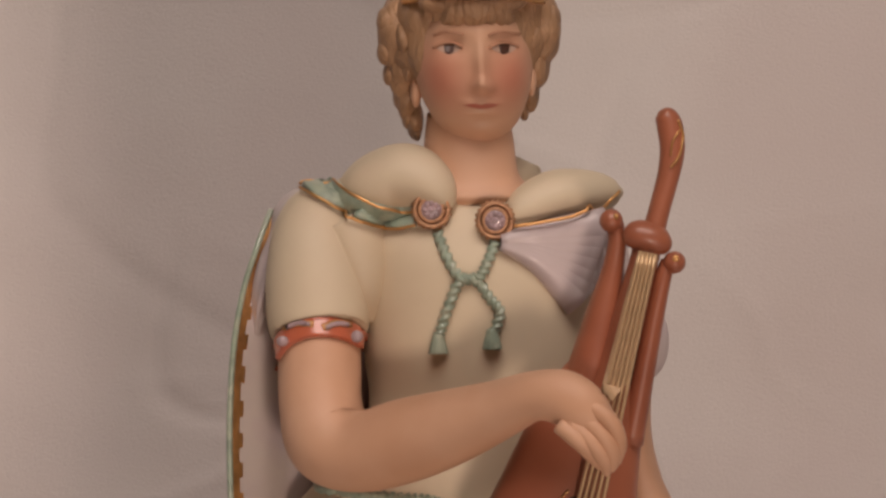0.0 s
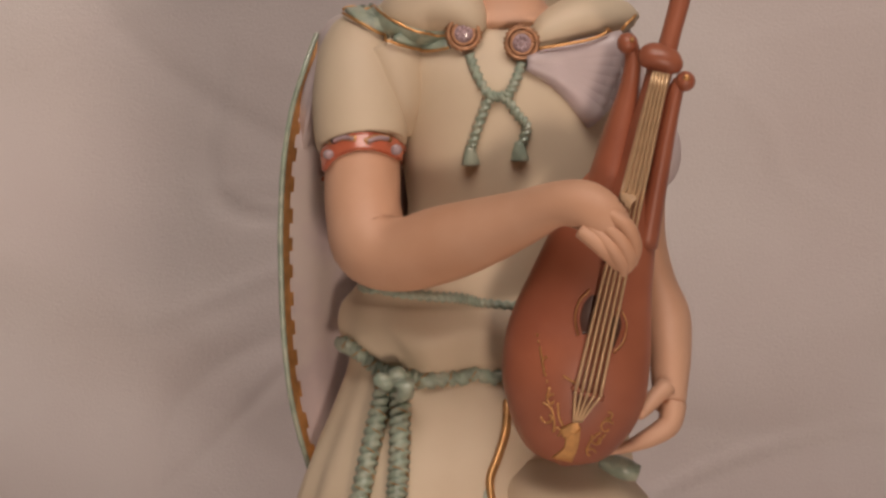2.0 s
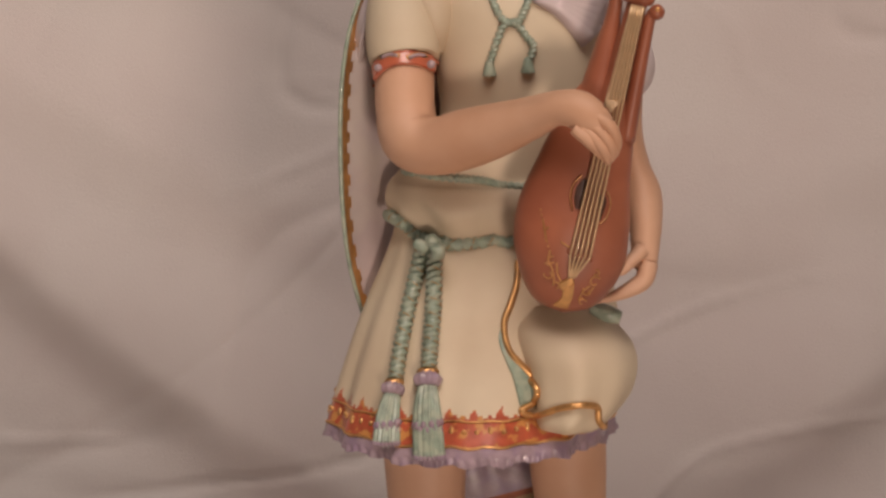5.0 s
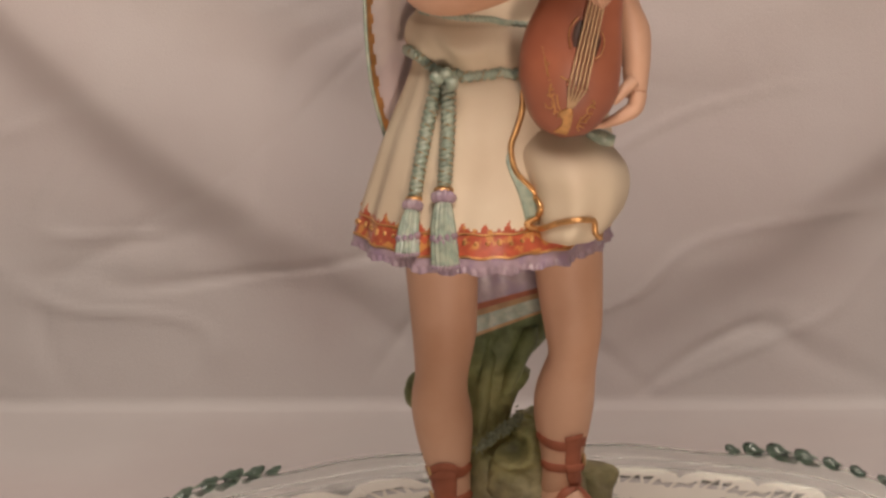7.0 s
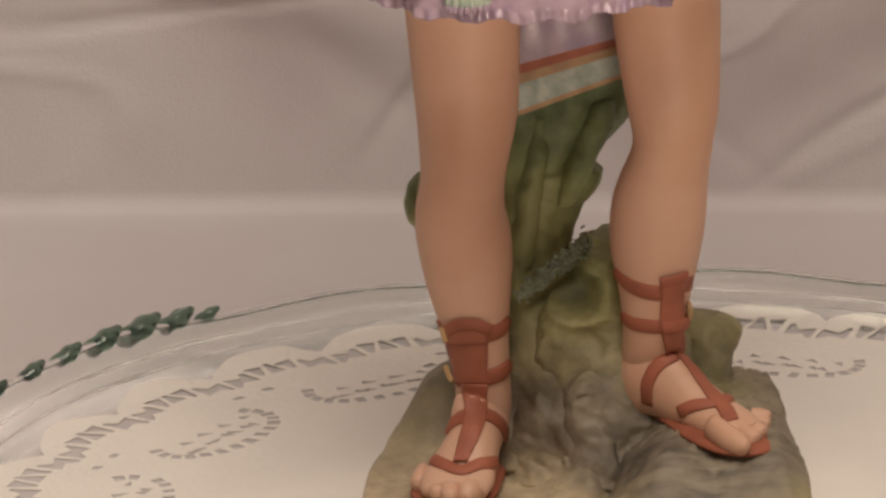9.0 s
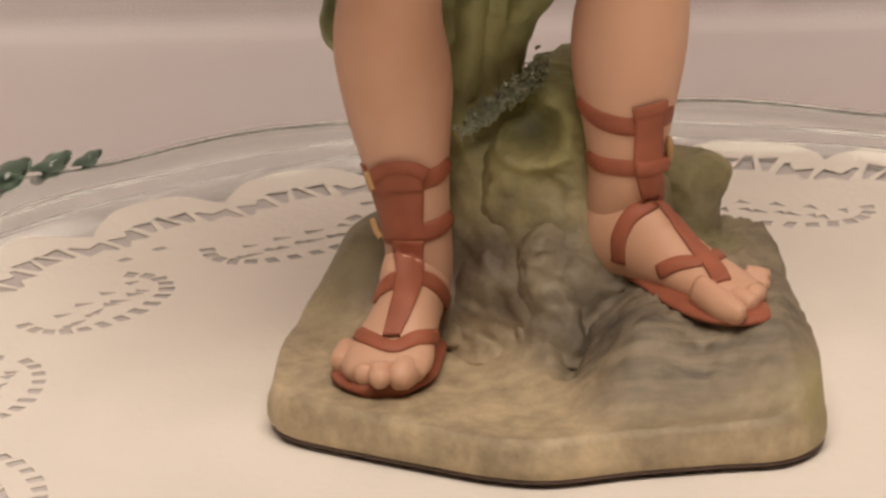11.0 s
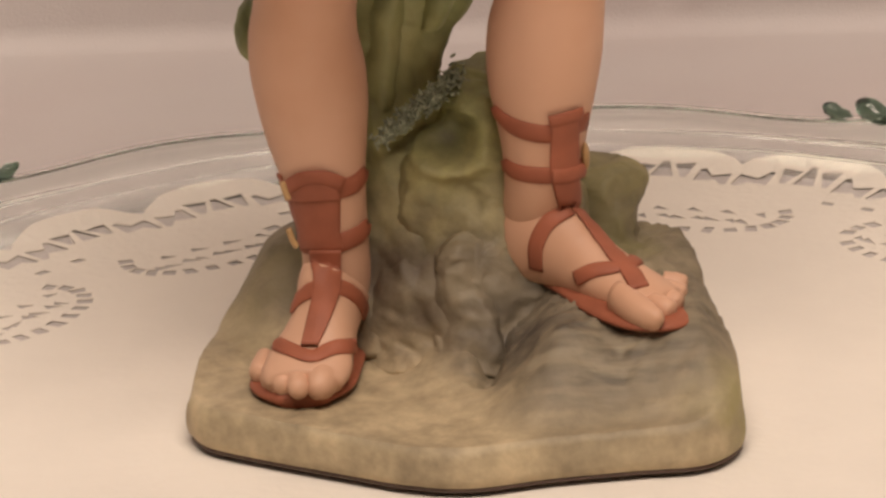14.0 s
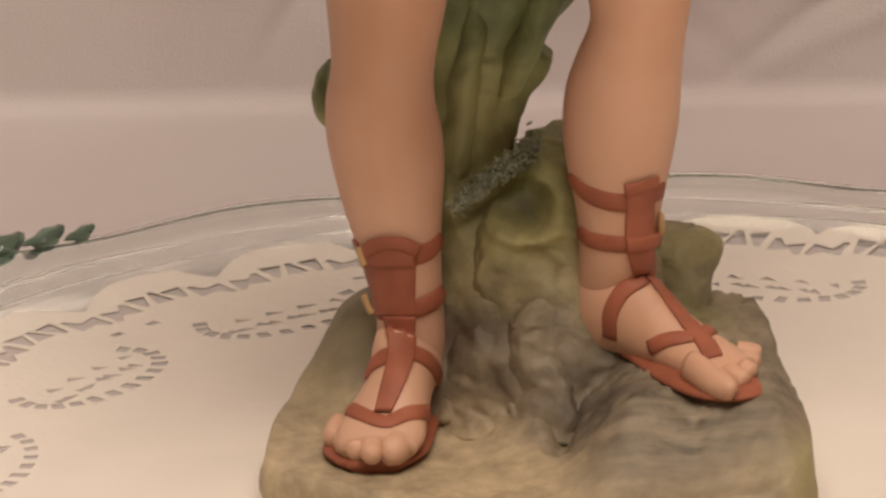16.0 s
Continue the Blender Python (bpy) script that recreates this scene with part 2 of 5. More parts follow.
def smooth_rows(rows, steps):
    """Catmull-Rom through rows of numbers."""
    r = [np.array(q, float) for q in rows]
    r = [2 * r[0] - r[1]] + r + [2 * r[-1] - r[-2]]
    out = []
    for i in range(1, len(r) - 2):
        a, b, c, d = r[i - 1:i + 3]
        for k in range(steps):
            t = k / steps
            out.append(0.5 * (2 * b + (c - a) * t + (2 * a - 5 * b + 4 * c - d) * t * t + (3 * b - a - 3 * c + d) * t ** 3))
    out.append(r[-2])
    return out


class Sculpt:
    def __init__(self):
        self.v, self.f, self.m = [], [], []

    def grid(self, rows, mat, closed=True, caps=True):
        """rows of equal length; mat: a name, or a function of (row, column)."""
        n, base = len(rows[0]), len(self.v)
        for row in rows:
            self.v.extend(tuple(p) for p in row)
        for i in range(len(rows) - 1):
            for j in range(n if closed else n - 1):
                k = (j + 1) % n
                self.f.append((base + i * n + j, base + i * n + k, base + (i + 1) * n + k, base + (i + 1) * n + j))
                self.m.append(SLOTS.index(mat if isinstance(mat, str) else mat(i, j)))
        if closed and caps:
            for i, turn in ((0, True), (len(rows) - 1, False)):
                c = len(self.v)
                self.v.append(tuple(np.mean(np.array(rows[i], float), axis=0)))
                for j in range(n):
                    k = (j + 1) % n
                    a, b = base + i * n + j, base + i * n + k
                    self.f.append((b, a, c) if turn else (a, b, c))
                    self.m.append(SLOTS.index(mat if isinstance(mat, str) else mat(min(i, len(rows) - 2), j)))

    def level(self, stations, mat, n=40, steps=6, shape=None):
        """A body of horizontal rings: stations of (centre, half width, half depth)."""
        rows = []
        s = smooth_rows([(*c, a, b) for c, a, b in stations], steps)
        for i, (x, y, z, a, b) in enumerate(s):
            u = i / (len(s) - 1)
            ring = []
            for j in range(n):
                w = 2 * math.pi * j / n
                k, dz = shape(u, w) if shape else (1.0, 0.0)
                ring.append((x + a * k * math.cos(w), y + b * k * math.sin(w), z + dz))
            rows.append(ring)
        self.grid(rows, mat)

    def limb(self, stations, mat, n=24, steps=6, shape=None, ref=(0, 1, 0)):
        """A body of rings across its own line: stations of (centre, half width, half depth)."""
        s = smooth_rows([(*c, a, b) for c, a, b in stations], steps)
        p = [Vector(q[:3]) for q in s]
        rows = []
        for i, q in enumerate(s):
            t = (p[min(i + 1, len(p) - 1)] - p[max(i - 1, 0)]).normalized()
            side = t.cross(Vector(ref))
            side = side.normalized() if side.length > 0.05 else Vector((1, 0, 0))
            deep = side.cross(t).normalized()
            u = i / (len(s) - 1)
            rows.append([p[i] + side * (q[3] * math.cos(w) * (shape(u, w) if shape else 1)) + deep * (q[4] * math.sin(w) * (shape(u, w) if shape else 1))
                         for w in (2 * math.pi * j / n for j in range(n))])
        self.grid(rows, mat)

    def cord(self, points, radius, mat, n=8, steps=6, twist=0):
        """A round cord; twist: strands' turns along it."""
        s = smooth_rows([(*q, radius) if len(q) == 3 else q for q in points], steps)
        p = [Vector(q[:3]) for q in s]
        rows = []
        for i, q in enumerate(s):
            t = (p[min(i + 1, len(p) - 1)] - p[max(i - 1, 0)]).normalized()
            side = t.cross(Vector((0.1, 1, 0.05))).normalized()
            deep = side.cross(t).normalized()
            u = i / (len(s) - 1)
            row = []
            for j in range(n):
                w = 2 * math.pi * j / n
                k = q[3] * (1 + (0.28 * math.cos(2 * w + 2 * math.pi * twist * u) if twist else 0))
                row.append(p[i] + side * (k * math.cos(w)) + deep * (k * math.sin(w)))
            rows.append(row)
        self.grid(rows, mat)

    def spiral(self, path, radius, turns, mat, thin=0.00022):
        """A thin gilt line wound round a cord."""
        p = [Vector(q) for q in path]
        out = []
        for i in range(len(p) * 6 - 5):
            k, part = min(i // 6, len(p) - 2), (i - 6 * min(i // 6, len(p) - 2)) / 6
            c = p[k].lerp(p[k + 1], part)
            t = (p[k + 1] - p[k]).normalized()
            side = t.cross(Vector((0.1, 1, 0.05))).normalized()
            deep = side.cross(t).normalized()
            w = 2 * math.pi * turns * i / (len(p) * 6 - 6)
            out.append(tuple(c + side * (radius * math.cos(w)) + deep * (radius * math.sin(w))))
        self.cord(out, thin, mat, n=5, steps=1)

    def ball(self, centre, size, mat, n=20, rings=12, rough=0.0, freq=60.0, turn=None):
        rows, c = [], Vector(centre)
        for i in range(rings + 1):
            a = math.pi * (0.001 + 0.998 * i / rings)
            ring = []
            for j in range(n):
                w = 2 * math.pi * j / n
                d = Vector((size[0] * math.sin(a) * math.cos(w), size[1] * math.sin(a) * math.sin(w), size[2] * math.cos(a)))
                if turn:
                    d = turn @ d
                if rough:
                    d *= 1 + rough * noise.noise((c + d) * freq)
                ring.append(c + d)
            rows.append(ring)
        self.grid(rows, mat)

    def freeze(self):
        """Remember the surface so far, to lay paint and straps on."""
        self.tree = BVHTree.FromPolygons([tuple(p) for p in self.v], self.f)

    def snap(self, points, lift, steps=4):
        """Points pushed back onto the surface, away from the maker's seat."""
        out, way = [], []
        for q in smooth_rows(points, steps):
            q = Vector(q)
            d = (q - SEAT).normalized()
            hit, normal, _, _ = self.tree.ray_cast(q, d)
            out.append((hit, normal, d, q))
        good = [(h - q).length for h, _, _, q in out if h and (h - q).length < 0.16]
        last = good[0] if good else 0.05
        path = []
        for h, normal, d, q in out:
            if h and abs((h - q).length - last) < 0.016:
                last = (h - q).length
                normal = normal if normal.dot(d) < 0 else -normal
                path.append(h + normal * lift)
            else:
                near, side, _, gap = self.tree.find_nearest(q + d * last)
                if near is not None and gap < 0.008:
                    path.append(near + (side if side.dot(q + d * last - near) > 0 else -side) * lift)
                else:
                    path.append(q + d * (last - lift))
        return [tuple(p) for p in path]

    def strap(self, points, half, mat, lift=0.0002, thick=0.0006):
        """A flat strap along points, laid on the surface."""
        if mat == "sandal":
            half, thick = half * 1.28, 0.00042
        self.laid([self.snap(points, lift, 6)], half, mat, thick)

    def laid(self, paths, half, mat, thick):
        for path in paths:
            p = [Vector(q) for q in path]
            rows = []
            for i in range(len(p)):
                t = (p[min(i + 1, len(p) - 1)] - p[max(i - 1, 0)]).normalized()
                near = self.tree.find_nearest(p[i])
                out = near[1] if near[1] is not None else Vector((0, -1, 0))
                out = out if out.dot(p[i] - SEAT) < 0 else -out
                side = t.cross(out).normalized()
                out = side.cross(t).normalized()
                out = out if out.dot(p[i] - SEAT) < 0 else -out
                rows.append([p[i] + side * (half * math.cos(w)) + out * (thick * math.sin(w)) for w in (2 * math.pi * j / 12 for j in range(12))])
            self.grid(rows, mat)

    def patch(self, top, bottom, mat, lift, across=14):
        """A painted or applied patch between two lines, laid on the surface, with its edges turned in."""
        m = len(top)
        a, b = smooth_rows(top, 6), smooth_rows(bottom, 6)
        rows = []
        for i in range(len(a)):
            line = [tuple(a[i] * (1 - k / across) + b[i] * (k / across)) for k in range(across + 1)]
            up = self.snap(line, lift, 1)
            low = self.snap([line[0], line[-1]], -0.0003, 1)
            rows.append([low[0]] + up + [low[-1]])
        rows = [[tuple(Vector(p) + Vector((0, lift + 0.0003, 0))) for p in rows[0]]] + rows + [[tuple(Vector(p) + Vector((0, lift + 0.0003, 0))) for p in rows[-1]]]
        self.grid(rows, mat, closed=False)

    def finish(self, name, mats):
        me = bpy.data.meshes.new(name)
        me.from_pydata([tuple(p) for p in self.v], [], self.f)
        for s in mats:
            me.materials.append(M[s])
        me.polygons.foreach_set("material_index", self.m)
        me.polygons.foreach_set("use_smooth", [True] * len(me.polygons))
        bm = bmesh.new()
        bm.from_mesh(me)
        bmesh.ops.recalc_face_normals(bm, faces=bm.faces)
        bm.to_mesh(me)
        bm.free()
        return new(name, me)


def sheet(name, rows, mat, thick=0.0):
    me = bpy.data.meshes.new(name)
    n = len(rows[0])
    me.from_pydata([tuple(p) for r in rows for p in r], [],
                   [(i * n + j, i * n + j + 1, (i + 1) * n + j + 1, (i + 1) * n + j) for i in range(len(rows) - 1) for j in range(n - 1)])
    me.materials.append(mat)
    me.polygons.foreach_set("use_smooth", [True] * len(me.polygons))
    ob = new(name, me)
    if thick:
        s = ob.modifiers.new("thickness", "SOLIDIFY")
        s.thickness, s.offset = thick, -1
    return ob


def box(name, lo, hi, mat):
    bm = bmesh.new()
    bmesh.ops.create_cube(bm, size=1)
    for v in bm.verts:
        v.co = Vector(lo[i] + (v.co[i] + 0.5) * (hi[i] - lo[i]) for i in range(3))
    me = bpy.data.meshes.new(name)
    bm.to_mesh(me)
    bm.free()
    me.materials.append(mat)
    return new(name, me)


# ---- the sheet over the table and up behind it ----
def ridge(v, width):
    """A crease along the zero line of a noise field."""
    return max(0.0, 1 - abs(noise.noise(v)) / width) ** 1.5


def fold(x, along):
    """Soft swells, pressed creases and small puckers of the sheet."""
    h = 0.014 * noise.noise(Vector((x * 2.6 + 4.2, along * 2.0, 0.3)))
    h += 0.010 * noise.noise(Vector((x * 4.0 + along * 2.5, along * 7.0 - x * 1.5, 2.7)))
    h += 0.0040 * noise.noise(Vector((x * 13.0 + along * 5, along * 11.0, 4.4)))
    return 0.4 * h


def drape(x, z):
    """Wide swags that hang from both sides, with the cloth turning under along their lower edge."""
    q = min(0.4, abs(x))
    h = 0.0
    for curve, at, amp, low, high in ((2.7, 0.058, 0.0125, 0.024, 0.070), (2.0, 0.155, 0.0065, 0.026, 0.080), (1.4, 0.245, 0.0040, 0.030, 0.080)):
        d = z - curve * q * q - at + 0.010 * noise.noise(Vector((x * 7, at * 30, 0.2)))
        h -= amp * math.exp(-(d / (low if d < 0 else high)) ** 2) * step_up(abs(x), 0.01, 0.12)
    return h


def step_up(v, a, b):
    t = min(1.0, max(0.0, (v - a) / (b - a)))
    return 0.35 + 0.65 * t * t * (3 - 2 * t)


def creases(x, along):
    """Sharp press lines and fine puckers."""
    broken = [max(0.0, min(1.0, 0.35 + 1.9 * noise.noise(Vector((x * 8.5, along * 8.5, k))))) for k in (0.5, 3.5, 6.5, 9.5)]
    h = 0.0005 * broken[0] * ridge(Vector((x * 2.4 - along * 1.2, along * 6.0 + x * 0.9, 5.1)), 0.05)
    h += 0.0019 * broken[1] * ridge(Vector((x * 5.0 + along * 6.0, along * 5.0 - x * 2, 8.3)), 0.045)
    h += 0.0019 * broken[2] * ridge(Vector((x * 9.0 - along * 9.0, along * 8.0, 3.3)), 0.05)
    h -= 0.0014 * broken[3] * ridge(Vector((x * 6.0 - along * 15.0, along * 17.0 + x * 4.0, 11.3)), 0.06)
    h += 0.0007 * noise.noise(Vector((x * 38, along * 42, 1.3))) + 0.0003 * noise.noise(Vector((x * 90, along * 95, 1.9)))
    return h


ALONG = [-0.55 + 0.025 * i for i in range(30)] + [0.2 + 0.0024 * i for i in range(235)] + [0.77 + 0.03 * i for i in range(9)]
rows = []
for s in ALONG:
    row = []
    for j in range(301):
        u = j / 150 - 1
        x = 0.30 * u + 0.55 * u ** 5
        foot = 0.270 - 0.08 * max(-0.3, min(0.3, x))
        if s < 0.285:
            lean = max(0.0, (s - 0.2) / 0.085)
            near = 1.0 if s > 0.2 else 0.03
            row.append((x, s + (foot - 0.285) * lean, 0.0043 + 0.05 * fold(x, s) * (lean if s > 0.2 else 0.0) * near))
        else:
            up = s - 0.285
            a = min(1.0, up / 0.006)
            soft = min(1.0, up / 0.16)
            row.append((x, foot + 0.004 * a + fold(x, s) * soft * 0.9 + drape(x, up) * min(1.0, up / 0.03) + 1.0 * creases(x, s) * min(1.0, up / 0.03) * (1 - 0.5 * min(1.0, max(0.0, (s - 0.44) / 0.1))), 0.0047 + 0.003 * a * a if a < 1 else up + 0.0017))
    rows.append(row)
tagged(sheet("sheet_backdrop", rows, CLOTH, 0.0012), "rumpled white cotton sheet draped over table and wall", "cloth", kind="structure")

box_top = box("table_top", (-0.9, -0.5, -0.04), (0.9, 0.36, -0.006), PLASTER)
tagged(box_top, kind="structure")
tagged(box("wall_north", (-1.7, 0.75, -0.75), (1.7, 0.85, 1.7), PLASTER), kind="structure")
tagged(box("wall_south", (-1.7, -2.8, -0.75), (1.7, -2.7, 1.7), PLASTER), kind="structure")
tagged(box("wall_west", (-1.8, -2.8, -0.75), (-1.7, 0.85, 1.7), PLASTER), kind="structure")
tagged(box("wall_east", (1.7, -2.8, -0.75), (1.8, 0.85, 1.7), PLASTER), kind="structure")
tagged(box("ceiling", (-1.8, -2.8, 1.7), (1.8, 0.85, 1.8), PLASTER), kind="structure")
tagged(box("floor", (-1.8, -2.8, -0.85), (1.8, 0.85, -0.75), FLOORWOOD), kind="structure")

# ---- the figurine: one cast ----
F = Sculpt()


# legs
F.level([((-0.0286, 0.0180, 0.1380), 0.0136, 0.0124), ((-0.0285, 0.0180, 0.1265), 0.0132, 0.0122), ((-0.0284, 0.0180, 0.1132), 0.0124, 0.0117), ((-0.0284, 0.0180, 0.1012), 0.0116, 0.0110),
         ((-0.0297, 0.0185, 0.0878), 0.0099, 0.0102), ((-0.0307, 0.0200, 0.0800), 0.0103, 0.0106), ((-0.0303, 0.0215, 0.0725), 0.0110, 0.0109), ((-0.0297, 0.0220, 0.0650), 0.0106, 0.0103),
         ((-0.0293, 0.0215, 0.0585), 0.0096, 0.0093), ((-0.0285, 0.0205, 0.0515), 0.0082, 0.0081), ((-0.0274, 0.0200, 0.0442), 0.0069, 0.0070), ((-0.0269, 0.0200, 0.0362), 0.0065, 0.0067), ((-0.0270, 0.0210, 0.0290), 0.0066, 0.0078), ((-0.0273, 0.0220, 0.0230), 0.0060, 0.0084)], "skin", n=56)
F.level([((0.0174, 0.0140, 0.1380), 0.0128, 0.0120), ((0.0177, 0.0135, 0.1251), 0.0123, 0.0117), ((0.0183, 0.0125, 0.1118), 0.0113, 0.0110), ((0.0187, 0.0115, 0.1030), 0.0103, 0.0102),
         ((0.0185, 0.0120, 0.0955), 0.0092, 0.0097), ((0.0165, 0.0140, 0.0878), 0.0101, 0.0103), ((0.0152, 0.0155, 0.0815), 0.0109, 0.0108), ((0.0145, 0.0165, 0.0745), 0.0110, 0.0107),
         ((0.0140, 0.0170, 0.0680), 0.0103, 0.0099), ((0.0138, 0.0170, 0.0620), 0.0091, 0.0088), ((0.0135, 0.0170, 0.0555), 0.0079, 0.0078),
         ((0.0130, 0.0170, 0.0485), 0.0072, 0.0072), ((0.0118, 0.0190, 0.0415), 0.0066, 0.0069), ((0.0107, 0.0220, 0.0349), 0.0046, 0.0056)], "skin", n=56)

# feet: soles, insteps, toes
UP = (0, 0, 1)
F.limb([((-0.0274, 0.0451, 0.0162), 0.0044, 0.0021), ((-0.0283, 0.0283, 0.0162), 0.0070, 0.0021), ((-0.0308, 0.0155, 0.0162), 0.0088, 0.0021), ((-0.0336, 0.0037, 0.0162), 0.0103, 0.0021), ((-0.0339, -0.0032, 0.0162), 0.0092, 0.0021), ((-0.0338, -0.0086, 0.0162), 0.0052, 0.0018)], "sandal", ref=UP, n=28)
F.limb([((-0.0271, 0.0122, 0.0320), 0.0058, 0.010), ((-0.0286, 0.0091, 0.0280), 0.0058, 0.0095), ((-0.0300, 0.0047, 0.0245), 0.0066, 0.0072), ((-0.0320, 0.0000, 0.0215), 0.0082, 0.0052), ((-0.0331, -0.0045, 0.0200), 0.0084, 0.0040), ((-0.0335, -0.0079, 0.0190), 0.0074, 0.0032)], "skin", ref=UP, n=28)
F.limb([((-0.0277, 0.0081, 0.0196), 0.0024, 0.0028), ((-0.0287, -0.0009, 0.0194), 0.0030, 0.0032), ((-0.0303, -0.0086, 0.0193), 0.0030, 0.0032), ((-0.0314, -0.0115, 0.0186), 0.0015, 0.0017)], "skin", ref=UP, n=16)
for a, b in (((-0.0344, -0.0016, 0.0206), (-0.0345, -0.0109, 0.0192)), ((-0.0368, 0.0006, 0.0204), (-0.0374, -0.0080, 0.0190)), ((-0.0390, 0.0039, 0.0200), (-0.0398, -0.0043, 0.0188)), ((-0.0410, 0.0073, 0.0196), (-0.0420, 0.0003, 0.0186))):
    a, b = Vector(a), Vector(b)
    F.limb([(a, 0.0018, 0.0018), (a.lerp(b, 0.6), 0.0022, 0.0023), (b, 0.0020, 0.0021), (b + (b - a) * 0.13, 0.0008, 0.0010)], "skin", ref=UP, n=14)
F.limb([((0.0064, 0.0297, 0.0300), 0.0030, 0.0017), ((0.0118, 0.0220, 0.0298), 0.0042, 0.0017), ((0.0182, 0.0124, 0.0293), 0.0048, 0.0017), ((0.0258, 0.0005, 0.0285), 0.0064, 0.0017), ((0.0327, -0.0049, 0.0280), 0.0076, 0.0017), ((0.0379, -0.0029, 0.0275), 0.0044, 0.0015)], "sandal", ref=UP, n=28)
F.limb([((0.0064, 0.0201, 0.0350), 0.0016, 0.004), ((0.0085, 0.0173, 0.0365), 0.0042, 0.0080), ((0.0143, 0.0143, 0.0370), 0.0054, 0.0085), ((0.0195, 0.0117, 0.0340), 0.0058, 0.0072), ((0.0256, 0.0062, 0.0315), 0.0064, 0.0054), ((0.0312, 0.0007, 0.0302), 0.0064, 0.0040), ((0.0353, -0.0025, 0.0295), 0.0054, 0.0028)], "skin", ref=UP, n=28)
F.limb([((0.0258, -0.0033, 0.0316), 0.0024, 0.0034), ((0.0297, -0.0091, 0.0306), 0.0027, 0.0031), ((0.0326, -0.0126, 0.0300), 0.0018, 0.0022), ((0.0334, -0.0135, 0.0297), 0.0008, 0.0010)], "skin", ref=UP, n=16)
for a, b in (((0.0321, -0.0042, 0.0308), (0.0356, -0.0070, 0.0296)), ((0.0333, -0.0001, 0.0308), (0.0372, -0.0030, 0.0296)), ((0.0340, 0.0038, 0.0308), (0.0383, 0.0021, 0.0296)), ((0.0347, 0.0077, 0.0308), (0.0388, 0.0073, 0.0296))):
    a, b = Vector(a), Vector(b)
    F.limb([(a, 0.0018, 0.0018), (a.lerp(b, 0.6), 0.0022, 0.0022), (b, 0.0019, 0.0020), (b + (b - a) * 0.13, 0.0008, 0.0010)], "skin", ref=UP, n=14)

# sandal straps laid on the skin
F.freeze()
F.strap([(-0.0247, -0.0600, 0.0732), (-0.0209, -0.0600, 0.0744), (-0.0186, -0.0600, 0.0767)], 0.0015, "sandal")
F.strap([(-0.0349, -0.0600, 0.0764), (-0.0344, -0.0600, 0.0745), (-0.0333, -0.0600, 0.0724), (-0.0319, -0.0600, 0.0721)], 0.0013, "sandal")
F.strap([(-0.0334, -0.0600, 0.0753), (-0.0329, -0.0600, 0.0734), (-0.0325, -0.0600, 0.0721)], 0.0006, "buckle", lift=0.001)
F.strap([(-0.0328, -0.0600, 0.0667), (-0.0322, -0.0600, 0.0646), (-0.0315, -0.0600, 0.0633)], 0.0006, "buckle")
F.patch([(-0.0326, -0.0600, 0.0750), (-0.0318, -0.0600, 0.0708), (-0.0308, -0.0600, 0.0665), (-0.0309, -0.0600, 0.0627)], [(-0.0235, -0.0600, 0.0745), (-0.0237, -0.0600, 0.0704), (-0.0239, -0.0600, 0.0662), (-0.0235, -0.0600, 0.0625)], "sandal", 0.0008)
F.patch([(-0.0318, -0.0600, 0.0756), (-0.0297, -0.0600, 0.0766), (-0.0272, -0.0600, 0.0769), (-0.0243, -0.0600, 0.0759)], [(-0.0321, -0.0600, 0.0723), (-0.0295, -0.0600, 0.0720), (-0.0270, -0.0600, 0.0719), (-0.0238, -0.0600, 0.0719)], "sandal", 0.0012)
F.strap([(-0.0309, -0.0600, 0.0639), (-0.0264, -0.0600, 0.0633), (-0.0214, -0.0600, 0.0647), (-0.0188, -0.0600, 0.0669)], 0.0015, "sandal", lift=0.0004)
F.patch([(-0.0291, -0.0600, 0.0628), (-0.0289, -0.0600, 0.0586), (-0.0291, -0.0600, 0.0544), (-0.0304, -0.0600, 0.0492), (-0.0318, -0.0600, 0.0445)], [(-0.0239, -0.0600, 0.0625), (-0.0243, -0.0600, 0.0584), (-0.0249, -0.0600, 0.0542), (-0.0268, -0.0600, 0.0490), (-0.0290, -0.0600, 0.0444)], "sandal", 0.0008)
F.strap([(-0.0330, -0.0600, 0.0514), (-0.0314, -0.0600, 0.0540), (-0.0278, -0.0600, 0.0556), (-0.0239, -0.0600, 0.0552), (-0.0212, -0.0600, 0.0530), (-0.0202, -0.0600, 0.0497), (-0.0208, -0.0600, 0.0461)], 0.0012, "sandal")
F.strap([(-0.0373, -0.0600, 0.0461), (-0.0339, -0.0600, 0.0443), (-0.0300, -0.0600, 0.0428), (-0.0259, -0.0600, 0.0442), (-0.0218, -0.0600, 0.0443)], 0.0012, "sandal")
F.strap([(0.0039, -0.0600, 0.0870), (0.0072, -0.0600, 0.0837), (0.0121, -0.0600, 0.0819), (0.0165, -0.0600, 0.0822), (0.0202, -0.0600, 0.0838)], 0.0015, "sandal")
F.strap([(0.0048, -0.0600, 0.0774), (0.0078, -0.0600, 0.0751), (0.0127, -0.0600, 0.0742), (0.0160, -0.0600, 0.0745), (0.0190, -0.0600, 0.0758)], 0.0013, "sandal")
F.patch([(0.0141, -0.0600, 0.0845), (0.0137, -0.0600, 0.0795), (0.0135, -0.0600, 0.0743), (0.0147, -0.0600, 0.0680)], [(0.0184, -0.0600, 0.0850), (0.0181, -0.0600, 0.0803), (0.0178, -0.0600, 0.0741), (0.0182, -0.0600, 0.0679)], "sandal", 0.0012)
